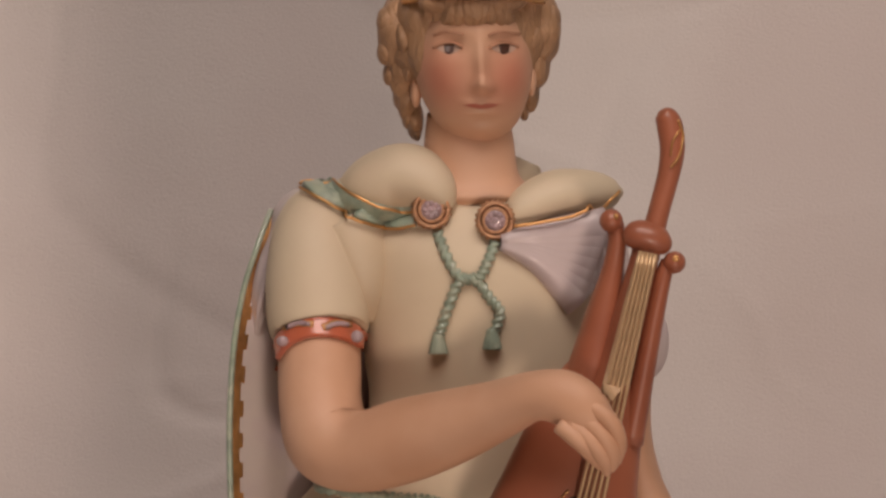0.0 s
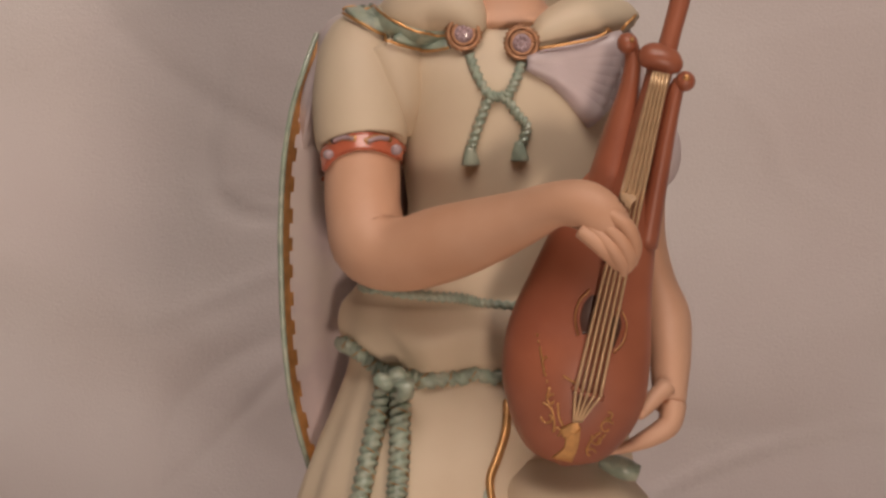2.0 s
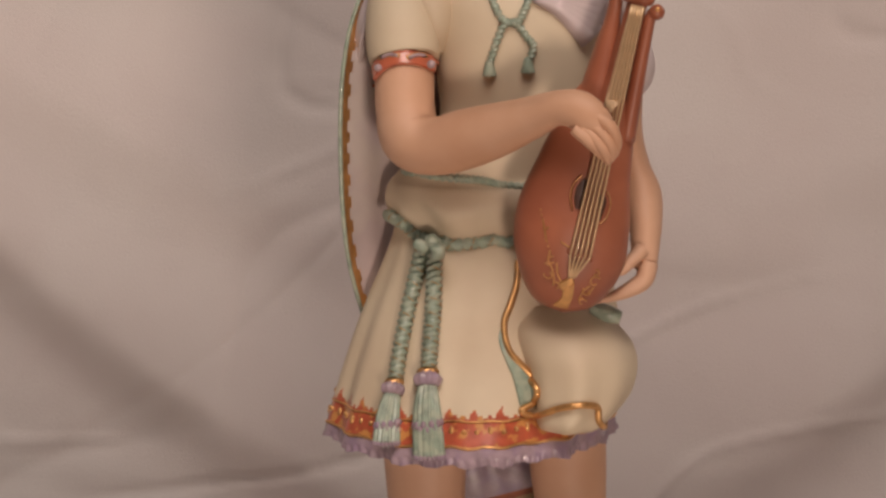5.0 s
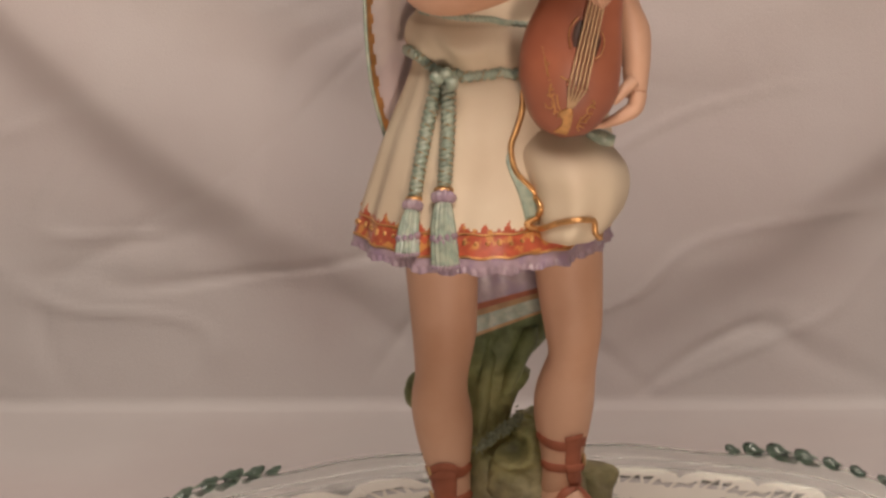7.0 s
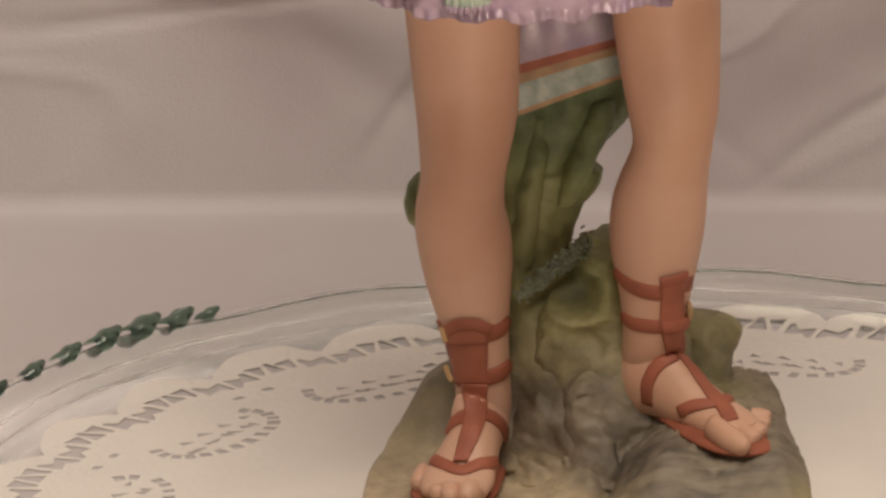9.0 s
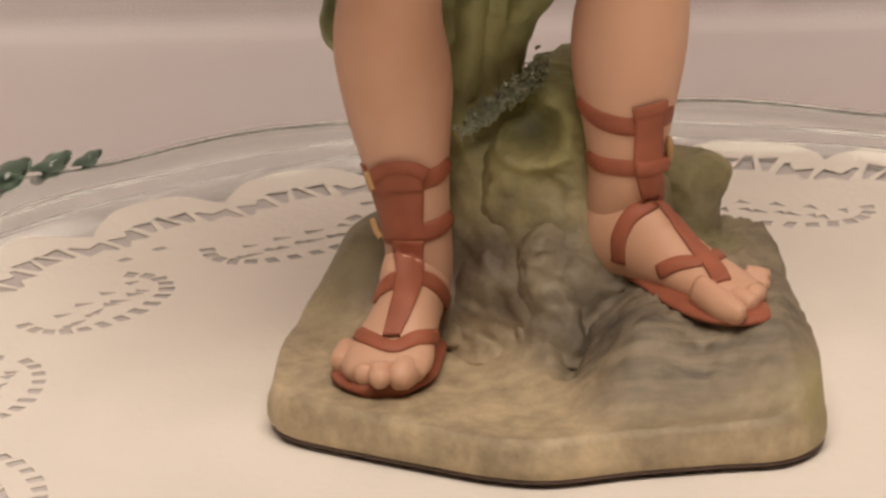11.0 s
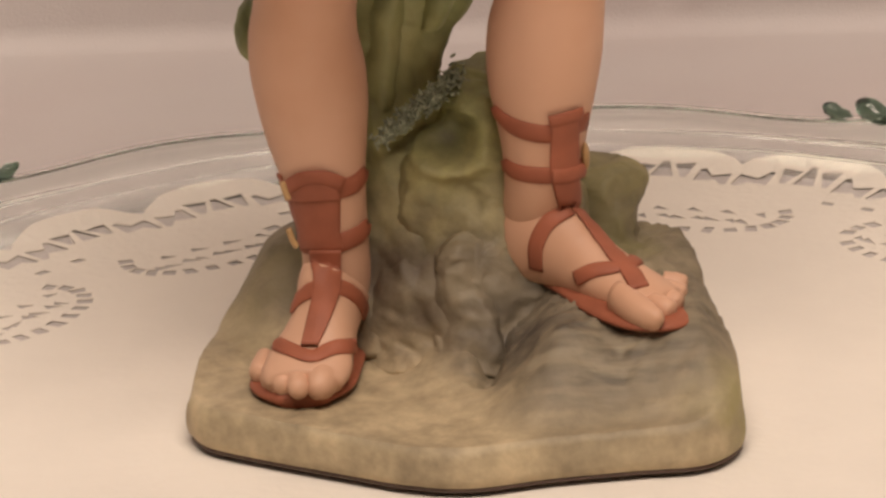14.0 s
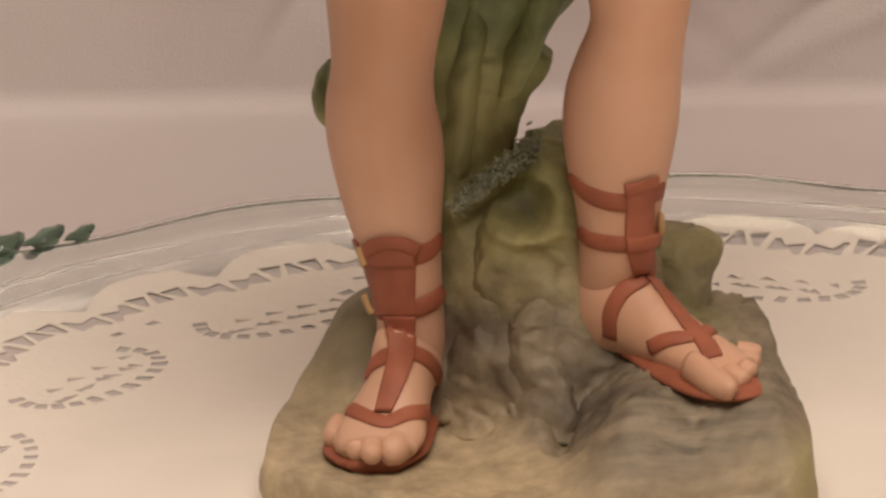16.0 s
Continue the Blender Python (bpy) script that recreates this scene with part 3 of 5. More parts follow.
F.strap([(0.0136, -0.0600, 0.0843), (0.0163, -0.0600, 0.0848), (0.0190, -0.0600, 0.0857)], 0.0011, "sandal", lift=0.0010)
F.strap([(0.0136, -0.0600, 0.0742), (0.0160, -0.0600, 0.0743), (0.0186, -0.0600, 0.0752)], 0.0012, "sandal", lift=0.0012)
F.strap([(-0.0322, -0.0600, 0.0745), (-0.0297, -0.0600, 0.0761), (-0.0262, -0.0600, 0.0762), (-0.0232, -0.0600, 0.0747)], 0.0011, "sandal", lift=0.0012)
F.strap([(0.0165, -0.0600, 0.0677), (0.0128, -0.0600, 0.0655), (0.0105, -0.0600, 0.0614), (0.0103, -0.0600, 0.0569)], 0.0013, "sandal")
F.strap([(0.0165, -0.0600, 0.0695), (0.0198, -0.0600, 0.0652), (0.0236, -0.0600, 0.0598), (0.0270, -0.0600, 0.0554), (0.0283, -0.0600, 0.0525)], 0.0015, "sandal")
F.strap([(0.0172, -0.0600, 0.0548), (0.0205, -0.0600, 0.0562), (0.0260, -0.0600, 0.0568), (0.0285, -0.0600, 0.0585), (0.0293, -0.0600, 0.0611)], 0.0012, "sandal")
F.ball((0.0214, 0.0140, 0.0541), (0.0008, 0.002, 0.0028), "buckle", n=10, rings=8)

# base: a rimmed slab whose top swells into rock
OUTLINE = smooth_rows([(-0.0562, 0.0010), (-0.0530, -0.0060), (-0.0450, -0.0125), (-0.0258, -0.0250), (-0.0144, -0.0318), (-0.0030, -0.0348), (0.0116, -0.0318), (0.0272, -0.0299), (0.0400, -0.0287),
                       (0.0468, -0.0215), (0.0482, -0.0110), (0.0450, 0.0080), (0.0425, 0.0370), (0.0345, 0.0530), (0.0050, 0.0640), (-0.0330, 0.0600), (-0.0485, 0.0420), (-0.0548, 0.0200), (-0.0562, 0.0010)], 16)[:-1]


def swell(x, y, cx, cy, sx, sy, h):
    return h * math.exp(-((x - cx) / sx) ** 2 - ((y - cy) / sy) ** 2)


def crag(x, y, cx, cy, sx, sy, h):
    """A steep boulder with a flattish top."""
    return h / (1 + ((x - cx) / sx) ** 6 + ((y - cy) / sy) ** 6)


def step(v, a, b):
    t = min(1.0, max(0.0, (v - a) / (b - a)))
    return t * t * (3 - 2 * t)


def ridged(v):
    return 0.5 - abs(noise.noise(v))


def rock_height(x, y):
    z = 0.0146 + 0.0010 * noise.noise(Vector((x, y, 0.7)) * 45)
    z += crag(x, y, -0.0300, 0.0500, 0.0155, 0.0180, 0.0155)
    # the ledge that carries the raised foot
    z += 0.0124 * step(y + 0.30 * abs(x - 0.026), -0.026, -0.004) * step(x, -0.002, 0.016) * (1 - 0.6 * step(x, 0.040, 0.049))
    z += swell(x, y, -0.004, 0.020, 0.011, 0.014, 0.010)
    # cracks: one between the ledge and the middle, one beside the standing foot
    z -= 0.0050 * math.exp(-((x - 0.0015 - 0.10 * y) / 0.0022) ** 2) * step(y, -0.010, 0.004)
    z -= 0.0035 * math.exp(-((x + 0.0150) / 0.0045) ** 2) * step(y, 0.002, 0.016)
    k = step(y, -0.022, 0.004) * step(x, -0.016, 0.004)
    swirl = Vector((x * 55 + 25 * y, y * 240 - 70 * x + 1.6 * math.sin(95 * x), 0.4))
    z += k * (0.0026 * ridged(swirl) + 0.0014 * ridged(swirl * 2.3) + 0.0022 * noise.noise(Vector((x, y, 0.1)) * 85) + 0.0006 * noise.noise(Vector((x, y, 0.9)) * 420))
    z += (1 - k) * step(y, 0.004, 0.03) * (0.0022 * noise.noise(Vector((x, y, 2.1)) * 80) + 0.0010 * ridged(Vector((x, y, 2.8)) * 170))
    return z + 0.00025 * noise.noise(Vector((x, y, 1.7)) * 260)


def ring_of(k, z, wob=0.0):
    out = []
    for x, y in OUTLINE:
        q = k + wob * (noise.noise(Vector((x, y, 3.0)) * 75) + 0.5 * ridged(Vector((x, y, k)) * 150))
        x, y = x * q, 0.018 + (y - 0.018) * q
        out.append((x, y, z(x, y) if callable(z) else z + 0.0018 * wob * 60 * noise.noise(Vector((x, y, 5.0)) * 60)))
    return out


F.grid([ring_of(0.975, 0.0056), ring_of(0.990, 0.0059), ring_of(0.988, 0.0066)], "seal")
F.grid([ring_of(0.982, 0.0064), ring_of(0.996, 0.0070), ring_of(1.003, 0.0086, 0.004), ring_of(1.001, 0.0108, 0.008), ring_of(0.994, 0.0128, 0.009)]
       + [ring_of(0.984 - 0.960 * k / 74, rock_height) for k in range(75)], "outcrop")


def craggy(p, amount, freq):
    return p + noise.noise_vector(p * freq) * amount + noise.noise_vector(p * freq * 2.6) * amount * 0.40 + noise.noise_vector(p * freq * 6.5) * amount * 0.14


def boulder(stations, amount, freq, dent=None, n=90, steps=12):
    first = len(F.v)
    F.level(stations, "outcrop", n=n, steps=steps)
    for i in range(first, len(F.v)):
        p = craggy(Vector(F.v[i]), amount, freq)
        if dent:
            c, r, deep = dent
            d = math.hypot((p.x - c[0]) / r[0], (p.z - c[1]) / r[1])
            if p.y < 0.036:
                p.y += deep * math.exp(-d ** 4) - 0.0016 * math.exp(-((d - 1.45) / 0.35) ** 2)
        F.v[i] = tuple(p)


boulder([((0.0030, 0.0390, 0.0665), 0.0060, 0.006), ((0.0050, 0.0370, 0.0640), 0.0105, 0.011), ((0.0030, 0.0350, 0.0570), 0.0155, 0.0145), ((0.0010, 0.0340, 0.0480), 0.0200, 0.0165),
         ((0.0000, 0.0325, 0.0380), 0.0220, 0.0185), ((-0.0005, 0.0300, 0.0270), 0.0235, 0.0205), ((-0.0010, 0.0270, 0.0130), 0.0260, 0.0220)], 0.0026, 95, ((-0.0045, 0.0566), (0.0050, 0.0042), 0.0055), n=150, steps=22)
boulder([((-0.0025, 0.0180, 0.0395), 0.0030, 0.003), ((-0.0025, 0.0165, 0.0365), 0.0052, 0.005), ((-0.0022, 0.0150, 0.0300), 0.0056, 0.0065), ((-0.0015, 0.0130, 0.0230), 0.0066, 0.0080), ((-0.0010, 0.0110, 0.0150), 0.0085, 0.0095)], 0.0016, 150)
boulder([((0.0248, 0.0470, 0.0428), 0.0062, 0.005), ((0.0250, 0.0460, 0.0400), 0.0088, 0.008), ((0.0238, 0.0450, 0.0355), 0.0080, 0.009), ((0.0242, 0.0440, 0.0280), 0.0086, 0.011), ((0.0250, 0.0420, 0.0160), 0.0110, 0.013)], 0.0020, 120)
boulder([((0.0380, 0.0400, 0.0265), 0.0034, 0.004), ((0.0382, 0.0390, 0.0240), 0.0048, 0.006), ((0.0376, 0.0380, 0.0150), 0.0062, 0.008)], 0.0012, 130)


# stump: a fluted trunk with lobed, leaf-like edges
def flutes(u, w):
    return 1 + 0.05 * math.cos(5 * w + 3 * u) + 0.035 * math.cos(9 * w - 5 * u) + 0.03 * noise.noise(Vector((4 * math.cos(w), 4 * math.sin(w), 11 * u))), 0.0


first = len(F.v)
F.level([((-0.0090, 0.0480, 0.1200), 0.0215, 0.0100), ((-0.0100, 0.0460, 0.1050), 0.0200, 0.0105), ((-0.0108, 0.0445, 0.0953), 0.0192, 0.0105), ((-0.0125, 0.0440, 0.0899), 0.0175, 0.0100), ((-0.0145, 0.0440, 0.0838), 0.0148, 0.0095),
         ((-0.0137, 0.0440, 0.0803), 0.0162, 0.0100), ((-0.0148, 0.0440, 0.0762), 0.0154, 0.0100), ((-0.0172, 0.0435, 0.0706), 0.0130, 0.0100), ((-0.0178, 0.0420, 0.0630), 0.0128, 0.0110), ((-0.0150, 0.0400, 0.0530), 0.0150, 0.0140),
         ((-0.0120, 0.0380, 0.0420), 0.0180, 0.0170), ((-0.0100, 0.0350, 0.0300), 0.0210, 0.0190), ((-0.0090, 0.0320, 0.0160), 0.0230, 0.0200)], "outcrop", n=150, steps=12, shape=flutes)
for i in range(first, len(F.v)):
    F.v[i] = tuple(craggy(Vector(F.v[i]), 0.0011, 120))
for stations in ([((-0.0398, 0.0440, 0.0800), 0.0020, 0.003), ((-0.0412, 0.0440, 0.0770), 0.0030, 0.004), ((-0.0412, 0.0440, 0.0715), 0.0036, 0.005), ((-0.0395, 0.0440, 0.0672), 0.0030, 0.004)],
                 [((-0.0330, 0.0420, 0.0830), 0.0060, 0.005), ((-0.0340, 0.0420, 0.0760), 0.0085, 0.006), ((-0.0320, 0.0420, 0.0660), 0.0080, 0.006), ((-0.0270, 0.0420, 0.0560), 0.0080, 0.006)],
                 [((0.0030, 0.0400, 0.0985), 0.0030, 0.004), ((0.0008, 0.0385, 0.0920), 0.0040, 0.005), ((-0.0030, 0.0370, 0.0840), 0.0034, 0.005), ((-0.0070, 0.0365, 0.0740), 0.0024, 0.004)],
                 [((-0.0120, 0.0370, 0.0960), 0.0022, 0.003), ((-0.0130, 0.0355, 0.0860), 0.0030, 0.004), ((-0.0155, 0.0345, 0.0740), 0.0036, 0.004), ((-0.0170, 0.0330, 0.0600), 0.0030, 0.004)]):
    boulder(stations, 0.0010, 130, n=48)
rnd = random.Random(4)
for i in range(620):
    k = rnd.random()
    a, b = Vector((-0.0176, 0.0225, 0.0570)), Vector((-0.0014, 0.0310, 0.0672))
    c = a.lerp(b, k) + Vector((rnd.gauss(0, 0.0008), -0.0012 + rnd.gauss(0, 0.0008), rnd.gauss(0, 0.0009 + 0.0005 * k)))
    F.ball(c, (rnd.uniform(0.0002, 0.0004), 0.0004, rnd.uniform(0.0003, 0.0008)), "moss", n=5, rings=4, turn=Matrix.Rotation(rnd.uniform(-1.2, 1.2), 3, "Y"))


# tunic skirt with pleats, banded hem and fringe
def pleats(u, w):
    k = 1 + 0.030 * u ** 1.3 * math.cos(13 * w + 1.4 * math.sin(2 * w)) + 0.010 * u * math.cos(21 * w + 0.6 + 2 * math.sin(3 * w))
    if u > 0.9:
        k += 0.011 * math.cos(84 * w + math.sin(5 * w)) * min(1.0, (u - 0.9) * 25)
    front = max(0.0, -math.sin(w))
    return k, (0.0006 * math.cos(26 * w) - 0.0016 * front ** 2 + 0.0020 * max(0.0, -math.cos(w)) ** 2) * u ** 3


def hem_paint(i, j):
    z = SK[i][2] - SK[-1][2]
    tooth = 0.0030 * max(0.0, 1 - 2.4 * abs(((j * 34 / 480) % 1.0) * 2 - 1)) + 0.0008 * ((j * 102 / 480) % 1.0 < 0.5)
    if z < 0.0052:
        return "fringe"
    if z < 0.0138 + tooth:
        return "red"
    return "cream"


SKIRT = [((-0.0058, 0.0150, 0.2135), 0.0304, 0.018), ((-0.0060, 0.0150, 0.2041), 0.0308, 0.019), ((-0.0055, 0.0140, 0.1929), 0.0355, 0.024), ((-0.0066, 0.0130, 0.1798), 0.0402, 0.030),
         ((-0.0093, 0.0120, 0.1629), 0.0435, 0.037), ((-0.0123, 0.0110, 0.1497), 0.0446, 0.042), ((-0.0136, 0.0100, 0.1419), 0.0453, 0.045), ((-0.0137, 0.0100, 0.1379), 0.0457, 0.0460)]
SK = smooth_rows([(*c, a, b) for c, a, b in SKIRT], 14)
F.level(SKIRT, hem_paint, n=480, steps=14, shape=pleats)


def hem_row(height):
    """The skirt's row at that height over its lower edge."""
    i = min(range(len(SK)), key=lambda q: abs(SK[q][2] - SK[-1][2] - height))
    return SK[i], i / (len(SK) - 1)


for height, r in ((0.0128, 0.00040), (0.0054, 0.0005)):
    (x, y, z, a, b), u = hem_row(height)
    loop = []
    for j in range(91):
        w = 2 * math.pi * j / 90
        k, dz = pleats(u, w)
        loop.append((x + a * (k + 0.004) * math.cos(w), y + b * (k + 0.004) * math.sin(w), z + dz))
    F.cord(loop, r, "gold", n=6, steps=3)
for j in range(34):
    w = math.pi + math.pi * (j + 0.5) / 34
    (x, y, z, a, b), u = hem_row(0.0098)
    k, dz = pleats(u, w)
    F.ball((x + a * (k + 0.002) * math.cos(w), y + b * (k + 0.002) * math.sin(w), z + dz), (0.0009, 0.0006, 0.0009 if j % 3 else 0.0015), "gold", n=8, rings=6)
# cloak gathered over the hip
F.level([((0.0155, -0.0060, 0.1829), 0.0091, 0.012), ((0.0163, -0.0060, 0.1772), 0.0159, 0.021), ((0.0193, -0.0050, 0.1695), 0.0192, 0.027), ((0.0210, -0.0040, 0.1617), 0.0190, 0.030), ((0.0205, -0.0040, 0.1541), 0.0174, 0.031), ((0.0185, -0.0040, 0.1474), 0.0141, 0.031), ((0.0185, -0.0020, 0.1446), 0.0109, 0.026)], "cream", n=64,
        shape=lambda u, w: (1 + 0.035 * u * math.cos(9 * w + 2 * u) + 0.02 * math.cos(5 * w + 4 * u), 0.0))
F.freeze()
edge = [(0.0027, -0.0900, 0.2112), (0.0022, -0.0900, 0.2044), (0.0004, -0.0900, 0.1984), (-0.0016, -0.0900, 0.1925), (-0.0003, -0.0900, 0.1847), (0.0045, -0.0900, 0.1786), (0.0082, -0.0900, 0.1733), (0.0075, -0.0900, 0.1698), (0.0027, -0.0900, 0.1665), (0.0076, -0.0900, 0.1650), (0.0152, -0.0900, 0.1671), (0.0244, -0.0900, 0.1677), (0.0256, -0.0900, 0.1631), (0.0283, -0.0900, 0.1606)]
F.patch([(-0.0007, -0.0900, 0.1942), (-0.0032, -0.0900, 0.1891), (-0.0021, -0.0900, 0.1839), (0.0006, -0.0900, 0.1769), (0.0026, -0.0900, 0.1682)], [(-0.0007, -0.0900, 0.1925), (-0.0009, -0.0900, 0.1873), (0.0024, -0.0900, 0.1812), (0.0078, -0.0900, 0.1736), (0.0068, -0.0900, 0.1699)], "teal", 0.0012)
F.cord(F.snap(edge, 0.0008, 5), 0.0011, "gold", n=8, steps=2)
F.limb([((0.0264, -0.0160, 0.1830), 0.0022, 0.003), ((0.0312, -0.0180, 0.1811), 0.0028, 0.003), ((0.0349, -0.0180, 0.1798), 0.0021, 0.002)], "teal")


# torso, bloused over the belt
def blouse(u, w):
    return 1 + (0.045 * math.cos(7 * w + 1) + 0.03 * math.cos(12 * w + 2 * math.sin(w)) + 0.09 * noise.noise(Vector((5 * math.cos(w), 5 * math.sin(w), 9 * u)))) * max(0.0, u - 0.62) * 2.4, 0.0


F.level([((0.0055, 0.0180, 0.2924), 0.0140, 0.010), ((0.0051, 0.0170, 0.2891), 0.0241, 0.0155), ((0.0048, 0.0150, 0.2826), 0.0295, 0.018), ((0.0051, 0.0140, 0.2736), 0.0282, 0.021), ((0.0051, 0.0140, 0.2566), 0.0272, 0.022),
         ((0.0045, 0.0140, 0.2383), 0.0262, 0.020), ((-0.0064, 0.0140, 0.2228), 0.0284, 0.019), ((-0.0065, 0.0140, 0.2192), 0.0313, 0.022), ((-0.0066, 0.0140, 0.2134), 0.0321, 0.0245), ((-0.0067, 0.0140, 0.2069), 0.0296, 0.022), ((-0.0069, 0.0140, 0.2019), 0.0256, 0.018)], "cream", n=96, shape=blouse)
F.limb([((-0.0266, 0.0080, 0.2854), 0.0078, 0.010), ((-0.0231, 0.0080, 0.2788), 0.0081, 0.0115), ((-0.0214, 0.0090, 0.2716), 0.0064, 0.011), ((-0.0210, 0.0110, 0.2640), 0.0044, 0.008)], "cream")

# neck, head
F.level([((0.0029, 0.0140, 0.3086), 0.0094, 0.0088), ((0.0030, 0.0130, 0.3022), 0.0102, 0.0092), ((0.0032, 0.0120, 0.2958), 0.0107, 0.0098), ((0.0036, 0.0120, 0.2929), 0.0117, 0.0108), ((0.0041, 0.0120, 0.2900), 0.0142, 0.0125), ((0.0043, 0.0170, 0.2866), 0.0142, 0.0125), ((0.0043, 0.0200, 0.2834), 0.0114, 0.008)], "skin")
HEAD = Vector((0.0042, 0.0090, 0.3207))
W, H, D = 0.0136, 0.0188, 0.0170


def face_relief(x, z):
    """How far the face stands proud, at x, z in half widths."""
    g = lambda cx, cz, sx, sz, h: h * math.exp(-((x - cx) / sx) ** 2 - ((z - cz) / sz) ** 2)
    y = g(0.13, 0.02, 0.10, 0.26, 0.0022) + g(0.14, -0.24, 0.13, 0.10, 0.0030) + g(0.02, -0.27, 0.08, 0.06, 0.0008) + g(0.26, -0.27, 0.08, 0.06, 0.0008)
    y += g(0.10, -0.47, 0.24, 0.045, 0.0009) + g(0.10, -0.58, 0.20, 0.05, 0.0009) - g(0.10, -0.525, 0.25, 0.025, 0.0007) - g(0.10, -0.68, 0.26, 0.06, 0.0006) + g(0.10, -0.84, 0.24, 0.12, 0.0012)
    y -= g(-0.32, 0.24, 0.22, 0.13, 0.0019) + g(0.56, 0.24, 0.22, 0.13, 0.0019)
    y += g(0.1, 0.42, 0.7, 0.12, 0.0006) + g(-0.5, -0.2, 0.25, 0.25, 0.0007) + g(0.66, -0.2, 0.22, 0.25, 0.0007)
    y -= g(0.10, -0.40, 0.22, 0.05, 0.0006)
    return y


rows = []
for i in range(73):
    a = math.pi * (0.002 + 0.996 * i / 72)
    row = []
    for j in range(96):
        w = 2 * math.pi * j / 96
        x, z, y = math.sin(a) * math.cos(w), math.cos(a), math.sin(a) * math.sin(w)
        jaw = 1 - 0.03 * max(0.0, -z) + 0.16 * max(0.0, -z - 0.55)
        x2 = x * jaw
        front = max(0.0, -y)
        row.append(HEAD + Vector((x2 * W + 0.0010 * max(0, -z), y * D * (0.92 + 0.08 * z) - (face_relief(x2, z) if front > 0.05 else 0) * min(1, front * 3), z * H)))
    rows.append(row)
F.grid(rows, "face")
F.freeze()
F.patch([(-0.0037, -0.0600, 0.3273), (-0.0020, -0.0600, 0.3280), (-0.0001, -0.0600, 0.3280), (0.0016, -0.0600, 0.3272)], [(-0.0034, -0.0600, 0.3268), (-0.0020, -0.0600, 0.3261), (-0.0001, -0.0600, 0.3260), (0.0013, -0.0600, 0.3267)], "eyewhite", 0.0001)
F.patch([(-0.0022, -0.0600, 0.3279), (-0.0010, -0.0600, 0.3280), (0.0002, -0.0600, 0.3278)], [(-0.0020, -0.0600, 0.3262), (-0.0011, -0.0600, 0.3258), (-0.0001, -0.0600, 0.3262)], "eye", 0.0002)
F.strap([(-0.0043, -0.0600, 0.3273), (-0.0022, -0.0600, 0.3281), (0.0002, -0.0600, 0.3281), (0.0019, -0.0600, 0.3272)], 0.0003, "brow", lift=0.0001)
F.strap([(-0.0043, -0.0600, 0.3299), (-0.0017, -0.0600, 0.3306), (0.0021, -0.0600, 0.3300)], 0.0003, "brow", lift=0.0)
F.patch([(0.0079, -0.0600, 0.3271), (0.0096, -0.0600, 0.3278), (0.0115, -0.0600, 0.3278), (0.0132, -0.0600, 0.3270)], [(0.0081, -0.0600, 0.3266), (0.0096, -0.0600, 0.3259), (0.0115, -0.0600, 0.3258), (0.0129, -0.0600, 0.3265)], "eyewhite", 0.0001)
F.patch([(0.0094, -0.0600, 0.3277), (0.0106, -0.0600, 0.3278), (0.0117, -0.0600, 0.3276)], [(0.0096, -0.0600, 0.3260), (0.0105, -0.0600, 0.3256), (0.0115, -0.0600, 0.3260)], "eye", 0.0002)
F.strap([(0.0073, -0.0600, 0.3271), (0.0094, -0.0600, 0.3279), (0.0118, -0.0600, 0.3279), (0.0135, -0.0600, 0.3270)], 0.0003, "brow", lift=0.0001)
F.strap([(0.0072, -0.0600, 0.3297), (0.0099, -0.0600, 0.3304), (0.0137, -0.0600, 0.3298)], 0.0003, "brow", lift=0.0)
F.patch([(0.0017, -0.0600, 0.3150), (0.0041, -0.0600, 0.3153), (0.0056, -0.0600, 0.3150), (0.0070, -0.0600, 0.3153), (0.0094, -0.0600, 0.3150)], [(0.0020, -0.0600, 0.3149), (0.0039, -0.0600, 0.3144), (0.0055, -0.0600, 0.3141), (0.0072, -0.0600, 0.3143), (0.0091, -0.0600, 0.3149)], "lip", 0.0001)
F.ball((-0.0089, 0.0100, 0.3142), (0.0014, 0.003, 0.0040), "skin", n=14, rings=10)
F.ball((0.0174, 0.0100, 0.3161), (0.0012, 0.003, 0.0038), "skin", n=14, rings=10)
# hair: a cap and many locks
CAP = Vector((0.0034, 0.0150, 0.3269))
F.ball(CAP, (0.0188, 0.0175, 0.0163), "hair", n=48, rings=32, rough=0.10, freq=160)
rnd = random.Random(11)


def spot(x, y, depth):
    """A place on the head from drawing units: across, down, and metres back."""
    o, ex, ey = Vector((-0.0005, 0.0000, 0.3223)), Vector((0.0122, 0.0000, 0.3221)), Vector((-0.0007, 0.0000, 0.3095))
    p = o + (ex - o) * ((x - 800) / 100) + (ey - o) * ((y - 100) / 100)
    return SEAT + (p - SEAT) * (1 + depth)


for x, y, d, a, b in ((704, 62, 14, 36, 74), (712, 118, 15, 28, 56), (722, 172, 18, 22, 48), (734, 212, 19, 16, 36), (958, 50, 14, 34, 70), (950, 108, 16, 24, 52), (938, 160, 19, 17, 44), (927, 190, 20, 12, 26)):
    F.ball(spot(x, y, d / 1000), (a * 0.000127, 0.0075, b * 0.000127), "hair", n=36, rings=28, rough=0.16, freq=200)
F.ball(spot(836, 4, 0.001), (0.0124, 0.0085, 0.0043), "hair", n=36, rings=20, rough=0.10, freq=260)
